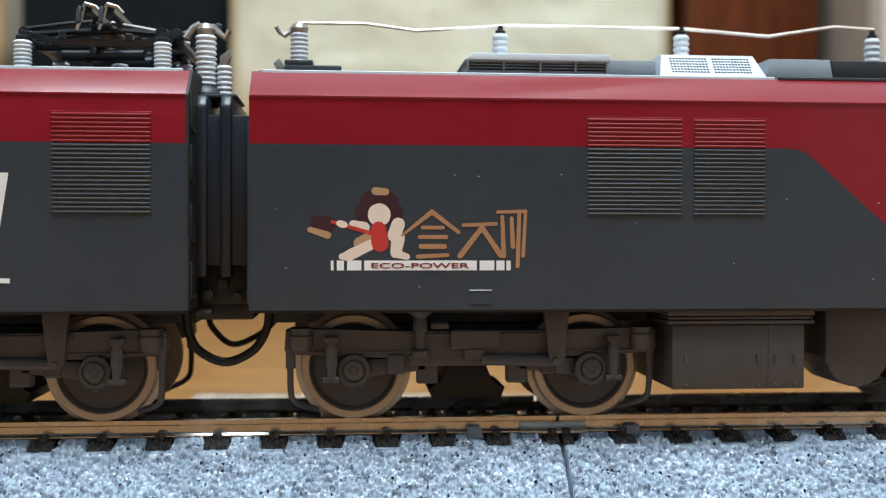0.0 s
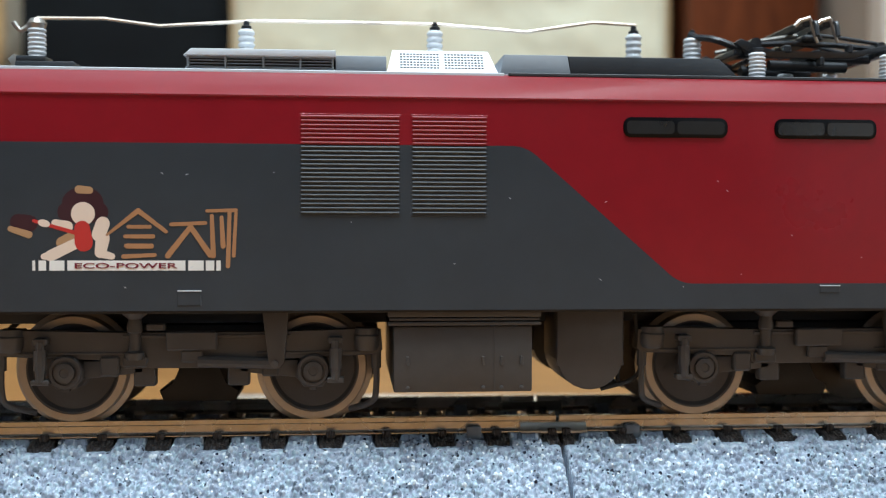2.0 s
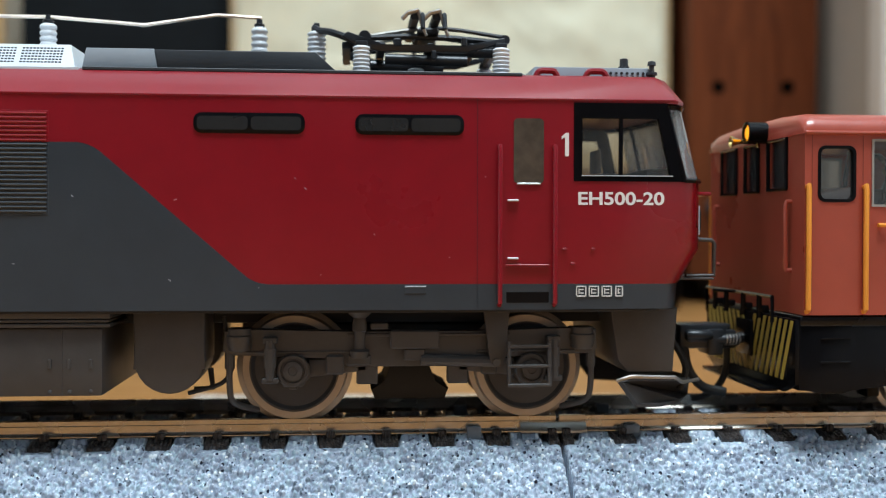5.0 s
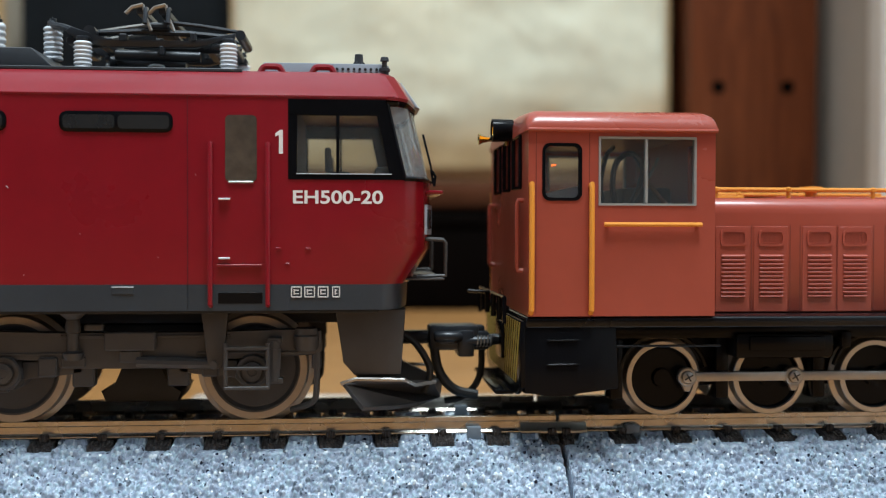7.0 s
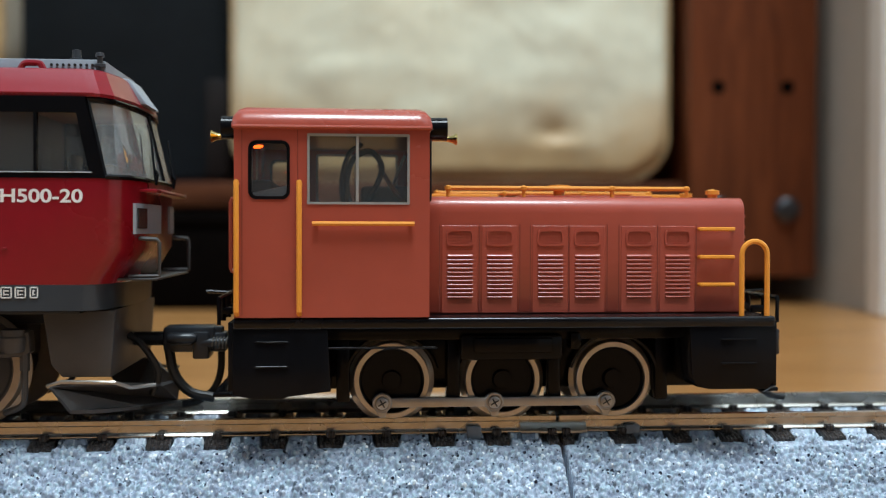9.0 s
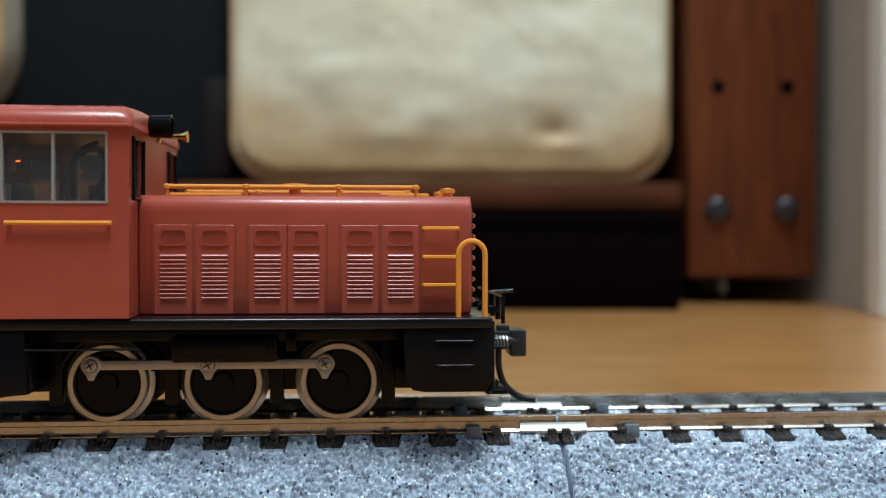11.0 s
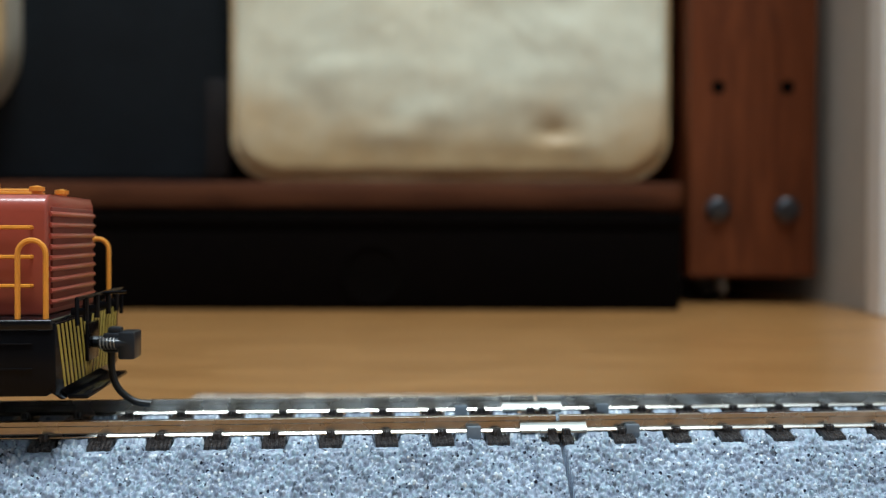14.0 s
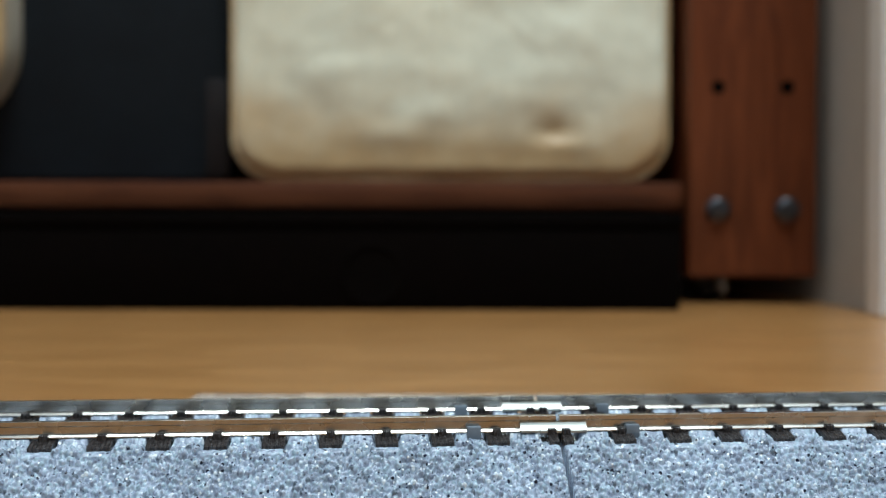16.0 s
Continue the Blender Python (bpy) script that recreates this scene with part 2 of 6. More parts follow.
def wood(name, dark, light, stretch, scale, rough, coat=0.2, coat_rough=0.12, spec=0.5):
    m = material(name, light, rough, vary=0.05, scale=30, coat=coat, spec=spec, rough_vary=0.04)
    n, l = m.node_tree.nodes, m.node_tree.links
    n["Principled BSDF"].inputs["Coat Roughness"].default_value = coat_rough
    tc = [q for q in n if q.bl_idname == "ShaderNodeTexCoord"][0]
    mp = n.new("ShaderNodeMapping")
    mp.inputs["Scale"].default_value = stretch
    nz = n.new("ShaderNodeTexNoise")
    nz.inputs["Scale"].default_value, nz.inputs["Detail"].default_value, nz.inputs["Distortion"].default_value = scale, 8, 1.2
    ra = n.new("ShaderNodeValToRGB")
    ra.color_ramp.elements[0].position, ra.color_ramp.elements[1].position = 0.3, 0.7
    ra.color_ramp.elements[0].color, ra.color_ramp.elements[1].color = (*dark, 1), (*light, 1)
    l.new(tc.outputs["Object"], mp.inputs["Vector"])
    l.new(mp.outputs[0], nz.inputs["Vector"])
    l.new(nz.outputs["Fac"], ra.inputs["Fac"])
    mul = [q for q in n if q.bl_idname == "ShaderNodeMix"][0]
    l.new(ra.outputs["Color"], mul.inputs["A"])
    return m


FLOORWOOD = wood("oak_floor_wood", (0.33, 0.147, 0.043), (0.455, 0.218, 0.071), (1.0, 9.0, 1.0), 14, 0.36, 0.4, 0.06)
BROWNWOOD = wood("stained_brown_wood", (0.092, 0.024, 0.009), (0.185, 0.051, 0.018), (9, 9, 1.0), 14, 0.48, 0.05, spec=0.2)
SHELFWOOD = wood("stained_shelf_wood", (0.06, 0.017, 0.007), (0.125, 0.038, 0.014), (1, 9, 9), 14, 0.5, 0.04, spec=0.15)
DARKWALL = material("dark_navy_surround", (0.03, 0.036, 0.05), 0.9, vary=0.2, scale=12, bump=0.3, bump_scale=200)
WALL = material("pale_wallpaper", (0.5, 0.53, 0.56), 0.8, vary=0.04, scale=12, bump=0.3, bump_scale=300)
BEIGEWALL = material("beige_side_wall", (0.44, 0.39, 0.325), 0.75, vary=0.05, scale=12, bump=0.3, bump_scale=300)
WHITEWOOD = material("white_painted_trim", (0.8, 0.82, 0.82), 0.45, vary=0.03, scale=20)
DARKCLOTH = material("blue_black_vinyl", (0.0055, 0.008, 0.0105), 0.6, spec=0.18, vary=0.2, scale=25, bump=0.2, bump_scale=300)
PARCH = material("aged_cream_leather", (0.76, 0.74, 0.575), 0.45, vary=0.06, scale=14, bump=0.6, bump_scale=50,
                 second=(0.66, 0.55, 0.36), second_scale=7, second_amount=0.6)


def stained(m, colour, z0, z1):
    """Yellowed and browned along the worn foot of the leather, with a ragged upper edge."""
    n, l = m.node_tree.nodes, m.node_tree.links
    tc = [q for q in n if q.bl_idname == "ShaderNodeTexCoord"][0]
    mul = [q for q in n if q.bl_idname == "ShaderNodeMix" and q.blend_type == "MULTIPLY"][0]
    sep, nz, ad, mr, mx = (n.new("ShaderNodeSeparateXYZ"), n.new("ShaderNodeTexNoise"), n.new("ShaderNodeMath"), n.new("ShaderNodeMapRange"),
                           n.new("ShaderNodeMix"))
    l.new(tc.outputs["Object"], sep.inputs[0])
    l.new(tc.outputs["Object"], nz.inputs["Vector"])
    nz.inputs["Scale"].default_value, nz.inputs["Detail"].default_value = 28, 6
    ad.operation = "MULTIPLY_ADD"
    l.new(nz.outputs["Fac"], ad.inputs[0])
    ad.inputs[1].default_value = -0.05
    l.new(sep.outputs["Z"], ad.inputs[2])
    mr.interpolation_type = "SMOOTHSTEP"
    mr.inputs["From Min"].default_value, mr.inputs["From Max"].default_value = z0 - 0.025, z1 - 0.025
    mr.inputs["To Min"].default_value, mr.inputs["To Max"].default_value = 0.85, 0.0
    l.new(ad.outputs[0], mr.inputs["Value"])
    mx.data_type = "RGBA"
    old = mul.inputs["A"].links[0].from_socket
    l.new(old, mx.inputs["A"])
    mx.inputs["B"].default_value = (*colour, 1)
    l.new(mr.outputs[0], mx.inputs["Factor"])
    l.new(mx.outputs["Result"], mul.inputs["A"])


stained(PARCH, (0.45, 0.25, 0.085), 0.068, 0.128)
MOTTLED = material("mottled_grey_canvas", (0.42, 0.38, 0.3), 0.7, vary=0.2, scale=30, bump=0.5, bump_scale=80,
                   second=(0.2, 0.17, 0.12), second_scale=22, second_amount=0.8)
TAN = material("worn_tan_leather", (0.5, 0.34, 0.17), 0.5, vary=0.12, scale=25, bump=0.4, bump_scale=90,
               second=(0.68, 0.56, 0.36), second_scale=20, second_amount=0.8)
NEAR_BLACK = material("matt_near_black", (0.0025, 0.0016, 0.0012), 0.9, vary=0.3, scale=20, spec=0.03)
# near-black colour in place of the shade under the rack
SHADE_BLACK = material("shade_black_brown", (0.0022, 0.0013, 0.001), 0.9, vary=0.3, scale=20, spec=0.03)
TABBROWN = material("dark_brown_leather", (0.013, 0.009, 0.008), 0.6, vary=0.2, scale=40, spec=0.2)
NAVY = material("blue_black_bellows", (0.015, 0.02, 0.029), 0.4, vary=0.1, scale=60)
PALE = material("pale_streak", (0.56, 0.46, 0.38), 0.25, vary=0.25, scale=120, bump=0.4, bump_scale=300)
BOLT = material("dark_bolt_metal", (0.06, 0.06, 0.065), 0.35, 0.7, vary=0.1)

RX0, RX1, RY0, RY1, RH = -1700, 200.5, -1500, 860, 2400
bm = B()
box(bm, RX0 - 100, RX1 + 900, RY0 - 100, RY1 + 100, -40, 0)
room_part("floor", bm, FLOORWOOD, "honey-coloured oak floor with a satin finish", "floor", "structure")
bm = B()
box(bm, RX0 - 100, RX1 + 900, RY0 - 100, RY1 + 100, RH, RH + 60)
room_part("ceiling", bm, WALL, "plain off-white ceiling", "ceiling", "structure")
bm = B()
box(bm, RX0 - 100, RX1 + 900, RY1, RY1 + 90, 0, RH)
room_part("wall_north", bm, WALL, "plain off-white papered wall behind the rack", "wall", "structure")
# unseen wall, made dark so that glossy sides reflect less
bm = B()
box(bm, RX0 - 100, RX1 + 900, RY0 - 90, RY0, 0, RH)
room_part("wall_south", bm, DARKWALL, "unseen wall, dark navy to dim reflections", "wall", "structure")
bm = B()
box(bm, RX0 - 90, RX0, RY0, RY1, 0, RH)
room_part("wall_west", bm, WALL, "plain pale papered wall", "wall", "structure")
bm = B()
box(bm, RX1, RX1 + 90, 477, RY1, 0, RH)
room_part("wall_east", bm, BEIGEWALL, "beige wall beside the wooden rack", "wall", "structure")
bm = B()
box(bm, RX1 + 700, RX1 + 790, RY0, RY1, 0, RH)
room_part("wall_far_east", bm, WALL, "plain pale papered wall", "wall", "structure")
bm = B()
box(bm, 191.5, RX1 + 120, 459, 476, 0, RH, 1.5)
room_part("trim", bm, WHITEWOOD, "white painted door trim at the end of the wall", "trim", "structure")

# wooden rack on castors
RF = 548                                   # its front plane
rack = root("wooden_rack", "brown stained wooden rack on castors with one low board", "rack", ROOM)
bm = B()
box(bm, 127.5, 192.5, RF - 8, RF + 14, 14, 620, 1.5)
leg = room_part("leg", bm, BROWNWOOD, parent=rack)
for bx in (142, 177):
    bm = B()
    turned(bm, (bx, RF - 8, 48), (0, -1, 0), [(0, 6.2), (2.5, 6.0), (4.2, 4.2), (4.8, 0.1)], 20)
    room_part("bolt", bm, BOLT, parent=leg)
    bm = B()
    turned(bm, (bx, RF - 7.9, 110), (0, -1, 0), [(0, 3.5), (0.3, 3.5), (0.31, 0.1)], 18)
    room_part("bolt_hole", bm, NEAR_BLACK, parent=leg)
bm = B()
box(bm, -640, 127, RF, RF + 260, 48.5, 62, 1.2)
room_part("board", bm, SHELFWOOD, parent=rack)
bm = B()
box(bm, -640, 184, RF + 262, RF + 276, 14, 620, 1)
room_part("back_panel", bm, NEAR_BLACK, parent=rack)
bm = B()
box(bm, -700, -640, RF - 8, RF + 276, 14, 620, 1.5)
room_part("leg", bm, BROWNWOOD, parent=rack)
bm = B()
box(bm, 128, 188, RF + 15, RF + 261, 14, 620, 1)
room_part("side_panel", bm, BROWNWOOD, parent=rack)
for cx in (145, -670):
    bm = B()
    turned(bm, (cx - 6, RF + 22, 7), (1, 0, 0), [(0, 5), (1.5, 7), (10.5, 7), (12, 5)], 20)
    box(bm, cx - 8, cx + 8, RF + 14, RF + 32, 10, 14, 0.6)
    caster = room_part("castor", bm, UNDER_DARK, parent=rack)
    bm = B()
    turned(bm, (cx + 1.5, RF + 8, 9.0), (1, 0, 0), [(0, 3.4), (0.6, 4.6), (3.0, 4.6), (3.6, 3.4)], 18)
    box(bm, cx + 2.2, cx + 4.4, RF + 6, RF + 12, 8.0, 13.9, 0.4)
    room_part("brake_tab", bm, ROOFGREY, parent=caster)

# things on the board
def cushion(bm, x0, x1, y0, y1, z0, z1, r, seed, amount, n=46, folds=()):
    """A soft slab with rounded corners and a dented front."""
    outline = rounded(x0, x1, z0, z1, r, 8)
    cx, cz = (x0 + x1) / 2, (z0 + z1) / 2
    rings = []
    steps = [(1.0, y1), (1.0, y0 + 14), (0.995, y0 + 7), (0.975, y0 + 2)] + [(0.95 - 0.95 * i / n, y0) for i in range(n)]
    dense = []
    for a, b in zip(outline, outline[1:] + outline[:1]):
        k = max(1, int(math.hypot(b[0] - a[0], b[1] - a[1]) / 6))
        dense += [(a[0] + (b[0] - a[0]) * i / k, a[1] + (b[1] - a[1]) * i / k) for i in range(k)]
    for s, y in steps:
        ring = []
        for px, pz in dense:
            x, z = cx + (px - cx) * s, cz + (pz - cz) * s
            d = amount * (noise.fractal(Vector((x * 0.022, z * 0.022, seed)), 0.8, 2.0, 5)) if s < 0.98 else 0
            crease = 2.0 * math.exp(-((x - cx + 5) / 4.0) ** 2) if s < 0.96 else 0
            for fx, fz, fw, fh, deep in folds:
                d += deep * math.exp(-((x - fx) / fw) ** 2 - ((z - fz) / fh) ** 2) if s < 0.96 else 0
            ring.append(V(bm, x, y - d - crease * 0.6, z))
        rings.append(ring)
    quad_faces(bm, rings)


case = root("old_case", "dented cream leather case with tan edges on the rack board", "case", ROOM)
bm = B()
cushion(bm, -108.0, 121.5, RF + 6, RF + 90, 62.2, 330, 24, 3.0, 1.7, folds=((60, 88, 9, 5, -2.2), (66, 81, 13, 5, 2.0), (78, 86, 6, 9, 1.6), (-24, 86, 16, 6, 1.5), (-2, 98, 6, 10, 1.6), (-60, 120, 16, 9, 1.2), (-40, 165, 12, 18, 1.2), (80, 140, 9, 14, 1.2), (-85, 100, 9, 14, 1.2)))
room_part("case_body", bm, PARCH, parent=case, smooth=80)
bm = B()
rim = [(x, RF + 11, z) for x, z in rounded(-106.5, 119.9, 63.8, 330, 22.5, 8)]
tube(bm, rim + rim[:1], 1.9, 8)
room_part("edge_binding", bm, TAN, "worn tan leather edge", parent=case, smooth=80)
bag = root("cream_bag", "cream and tan mottled bag beside a dark case", "bag", ROOM)
bm = B()
cushion(bm, -520, -222.5, RF - 2, RF + 80, 92, 330, 42, 9.0, 6)
room_part("bag_body", bm, MOTTLED, parent=bag, smooth=80)
bm = B()
rim = [(x, RF + 2, z) for x, z in rounded(-519, -226, 94, 330, 40, 8)]
tube(bm, rim + rim[:1], 4, 8)
room_part("edge_binding", bm, TAN, "worn tan leather edge", parent=bag, smooth=80)
bm = B()
box(bm, -500, -260, RF, RF + 24, 62.2, 100, 4, 2)
room_part("bag_base", bm, NEAR_BLACK, parent=bag)
vinyl_case = root("dark_case", "blue-black vinyl case standing on the rack board", "case", ROOM)
bm = B()
box(bm, -560, -111, RF + 26, RF + 130, 62.2, 420, 4, 3)
room_part("case_body", bm, DARKCLOTH, parent=vinyl_case)
bm = B()
box(bm, -124, -112, RF + 24.6, RF + 26.4, 66, 118, 0.5, 2)
room_part("leather_tab", bm, TABBROWN, "worn dark brown leather tab", parent=vinyl_case)

# added black block that paints the dark space under the rack
shade_block = root("under_rack_shade", "low black block standing in for the shade under the rack", "box", ROOM)
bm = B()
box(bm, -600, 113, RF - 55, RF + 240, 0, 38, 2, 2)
room_part("box_body", bm, SHADE_BLACK, parent=shade_block)
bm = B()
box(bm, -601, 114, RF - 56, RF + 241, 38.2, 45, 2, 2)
room_part("lid", bm, SHADE_BLACK, parent=shade_block)
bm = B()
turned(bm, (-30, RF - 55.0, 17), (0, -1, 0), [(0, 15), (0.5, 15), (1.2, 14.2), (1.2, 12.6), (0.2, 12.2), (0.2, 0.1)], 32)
room_part("finger_hole", bm, NEAR_BLACK, "round black disc", parent=shade_block)

# added strip that stands in for a bright streak of unknown origin
bm = B()
box(bm, -52, 66, 222, 231, 0, 0.9, 0.3, 2)
room_part("plastic_strip", bm, PALE, "thin pale strip added for a bright streak behind the track", "strip")

# ---- the track ----
TRACK = pose(0, 0, RAIL * K)
JOINT = 28.1


def ballast_material():
    m = material("moulded_ballast", (0.3, 0.36, 0.41), 0.22, vary=0.2, scale=90, bump=0.8, bump_scale=3000, rough_vary=0.14, coat=0.25)
    n, l = m.node_tree.nodes, m.node_tree.links
    tc = [q for q in n if q.bl_idname == "ShaderNodeTexCoord"][0]
    mul = [q for q in n if q.bl_idname == "ShaderNodeMix"][0]
    nz = n.new("ShaderNodeTexNoise")
    nz.inputs["Scale"].default_value, nz.inputs["Detail"].default_value, nz.inputs["Roughness"].default_value = 1000, 5, 0.7
    l.new(tc.outputs["Object"], nz.inputs["Vector"])
    ra = n.new("ShaderNodeValToRGB")
    e = ra.color_ramp.elements
    e[0].position, e[0].color = 0.34, (0.13, 0.18, 0.23, 1)
    e[1].position, e[1].color = 0.72, (0.52, 0.6, 0.68, 1)
    k = e.new(0.48)
    k.color = (0.31, 0.4, 0.48, 1)
    l.new(nz.outputs["Fac"], ra.inputs["Fac"])
    grain, rg, mg = n.new("ShaderNodeAttribute"), n.new("ShaderNodeValToRGB"), n.new("ShaderNodeMix")
    grain.attribute_name = "grain"
    g = rg.color_ramp.elements
    rg.color_ramp.interpolation = "CONSTANT"
    g[0].position, g[0].color = 0, (0.01, 0.012, 0.026, 1)
    g[1].position, g[1].color = 0.065, (0.17, 0.18, 0.25, 1)
    for at, c in ((0.16, (0.29, 0.32, 0.41, 1)), (0.36, (0.35, 0.44, 0.52, 1)), (0.58, (0.45, 0.49, 0.59, 1)), (0.78, (0.37, 0.49, 0.56, 1)),
                  (0.9, (0.66, 0.73, 0.78, 1)), (0.965, (0.9, 0.92, 0.93, 1))):
        g.new(at).color = c
    l.new(grain.outputs["Fac"], rg.inputs["Fac"])
    mg.data_type = "RGBA"
    mg.inputs["Factor"].default_value = 0.62
    l.new(ra.outputs["Color"], mg.inputs["A"])
    l.new(rg.outputs["Color"], mg.inputs["B"])
    base = mg.outputs["Result"]
    # dark specks, then white specks painted in as tiny glints
    for scale, limit, share, colour in ((1150, 0.28, 0.2, (0.008, 0.012, 0.03, 1)), (2300, 0.3, 0.1, (0.03, 0.04, 0.08, 1)), (1500, 0.3, 0.08, (0.92, 0.94, 0.95, 1))):
        vo = n.new("ShaderNodeTexVoronoi")
        vo.inputs["Scale"].default_value = scale
        l.new(tc.outputs["Object"], vo.inputs["Vector"])
        sep = n.new("ShaderNodeSeparateColor")
        l.new(vo.outputs["Color"], sep.inputs[0])
        near, pick, both, mx = n.new("ShaderNodeMath"), n.new("ShaderNodeMath"), n.new("ShaderNodeMath"), n.new("ShaderNodeMix")
        near.operation, pick.operation, both.operation = "LESS_THAN", "LESS_THAN", "MULTIPLY"
        l.new(vo.outputs["Distance"], near.inputs[0])
        near.inputs[1].default_value = limit
        l.new(sep.outputs[0], pick.inputs[0])
        pick.inputs[1].default_value = share
        l.new(near.outputs[0], both.inputs[0])
        l.new(pick.outputs[0], both.inputs[1])
        mx.data_type = "RGBA"
        l.new(both.outputs[0], mx.inputs["Factor"])
        l.new(base, mx.inputs["A"])
        mx.inputs["B"].default_value = colour
        base = mx.outputs["Result"]
    l.new(base, mul.inputs["A"])
    return m


BALLAST = ballast_material()


def roadbed_height(y):
    a = np.abs(y)
    return np.where(a < 12.6, -2.95, np.maximum(-2.95 - (a - 12.6) * 0.74, -RAIL))


def roadbed(name, x0, x1, step, seed, sleepers):
    """The moulded ballast of one length of track: grains as lumps on a trapezoid bank."""
    rng = np.random.default_rng(seed)
    xs = np.arange(x0, x1 + step * 0.5, step)
    ys = np.concatenate([np.arange(-22.6, -7.5, step), np.arange(-7.5, 7.5, step * 1.6), np.arange(7.5, 22.7, step * 3)])
    gx, gy = np.meshgrid(xs, ys, indexing="ij")
    cell = 0.5
    nx, ny = int((x1 - x0) / cell) + 5, int(46 / cell) + 5
    jx, jy, jr = rng.random((nx, ny)), rng.random((nx, ny)), rng.random((nx, ny))
    ci, cj = ((gx - x0) / cell).astype(int) + 2, ((gy + 23) / cell).astype(int) + 2
    h, tint = np.zeros_like(gx), np.full_like(gx, 0.2)
    jc = rng.random((nx, ny))
    for di in (-1, 0, 1):
        for dj in (-1, 0, 1):
            i, j = np.clip(ci + di, 0, nx - 1), np.clip(cj + dj, 0, ny - 1)
            px, py = x0 + (i - 2 + jx[i, j]) * cell, -23 + (j - 2 + jy[i, j]) * cell
            r = 0.19 + 0.21 * jr[i, j]
            d2 = (gx - px) ** 2 + (gy - py) ** 2
            bump = np.sqrt(np.maximum(r * r - d2, 0)) * (0.7 + 0.5 * jr[i, j])
            tint = np.where(bump > h, jc[i, j], tint)
            h = np.maximum(h, bump)
    reach = np.abs(gx[:, :, None] - np.array(sleepers)[None, None, :]).min(-1)
    at_end = np.clip((1.9 - reach) / 0.35, 0, 1) * (np.abs(gy) < 13.9)
    slope = np.clip((np.abs(gy) - 12.4) / 0.4, 0, 1) * (1 - at_end)
    lump = h * 1.45 - 0.4
    seat = (np.abs(np.abs(gy) - 8.77) < 1.35) * (1 - np.clip((1.9 - reach) / 0.35, 0, 1))
    lump = lump * (1 - 0.7 * seat) + 0.62 * seat
    gz = roadbed_height(gy) + 0.12 + lump * 1.0 * (1 - 0.85 * at_end) - 0.55 * at_end * (np.abs(gy) < 13.3)
    gy = gy + np.sign(gy) * lump * 0.75 * slope
    edge = np.minimum(gx - x0, x1 - gx)
    gz -= np.clip(0.25 - edge, 0, 0.25) * 0.8
    n, m = gx.shape
    verts = np.stack([gx, gy, gz], -1).reshape(-1, 3)
    idx = np.arange(n * m).reshape(n, m)
    quads = np.stack([idx[:-1, :-1], idx[1:, :-1], idx[1:, 1:], idx[:-1, 1:]], -1).reshape(-1, 4)
    ring = np.concatenate([idx[:, 0], idx[-1, 1:], idx[-2::-1, -1], idx[0, -2:0:-1]])
    low = verts[ring].copy()
    low[:, 2] = -RAIL
    base = len(verts) + np.arange(len(ring))
    nxt = np.roll(np.arange(len(ring)), -1)
    skirt = np.stack([ring, base, base[nxt], ring[nxt]], -1)
    verts = np.concatenate([verts, low]) * K
    me = bpy.data.meshes.new(name)
    me.from_pydata(verts.tolist(), [], quads.tolist() + skirt.tolist())
    me.materials.append(BALLAST)
    me.attributes.new("grain", "FLOAT", "POINT").data.foreach_set("value", np.concatenate([tint.ravel(), np.full(len(low), 0.2)]).astype(np.float32))
    for f in me.polygons:
        f.use_smooth = True
    return me


def rail_mesh(x0, x1):
    bm = B()
    pts = [(-1.0, -2.1), (1.0, -2.1), (1.0, -1.98), (0.72, -1.72), (0.3, -1.62), (0.3, -0.75), (0.52, -0.6), (0.52, -0.03), (0.48, 0), (-0.48, 0), (-0.52, -0.03),
           (-0.52, -0.6), (-0.3, -0.75), (-0.3, -1.62), (-0.72, -1.72), (-1.0, -1.98)]
    section(bm, pts, x0, x1)
    return bm


def sleeper_mesh(half=1.5):
    bm = B()
    section(bm, [(-12.3, -3.5), (-12.3, -3.0), (-12.15, -2.88), (-10.5, -2.37), (-10.2, -2.35), (10.2, -2.35), (10.5, -2.37),
                 (12.15, -2.88), (12.3, -3.0), (12.3, -3.5)], -half, half)
    for y in (-8.75, 8.75):
        for s in (-1, 1):
            box(bm, -0.6, 0.6, y + s * 1.35 - 0.5, y + s * 1.35 + 0.5, -2.5, -1.55, 0.14, 1)
    return bm


def track(name, label, x0, x1, sleepers, fine, seed, end):
    t = root(name, label, "track", TRACK, "lengths of model track")
    bed = new("roadbed", roadbed("roadbed", fine[0], fine[1], 0.125, seed, sleepers + [end]))
    bed.parent = t
    for k, (a, b) in enumerate(((x0, fine[0]), (fine[1], x1))):
        if b - a > 1:
            ob = new("roadbed_far", roadbed("roadbed_far", a, b, 1.0, seed + k + 5, sleepers + [end]))
            ob.parent = t
    for y in (-8.77, 8.77):
        part("rail", rail_mesh(x0, x1), NICKEL, t, at=(0, y, 0), smooth=20)
    me = finish(sleeper_mesh(), "sleeper", TIE)
    for x in sleepers:
        shared("sleeper", me, t, (x, 0, 0))
    part("sleeper", sleeper_mesh(0.72), TIE, t, at=(end, 0, 0))
    return t


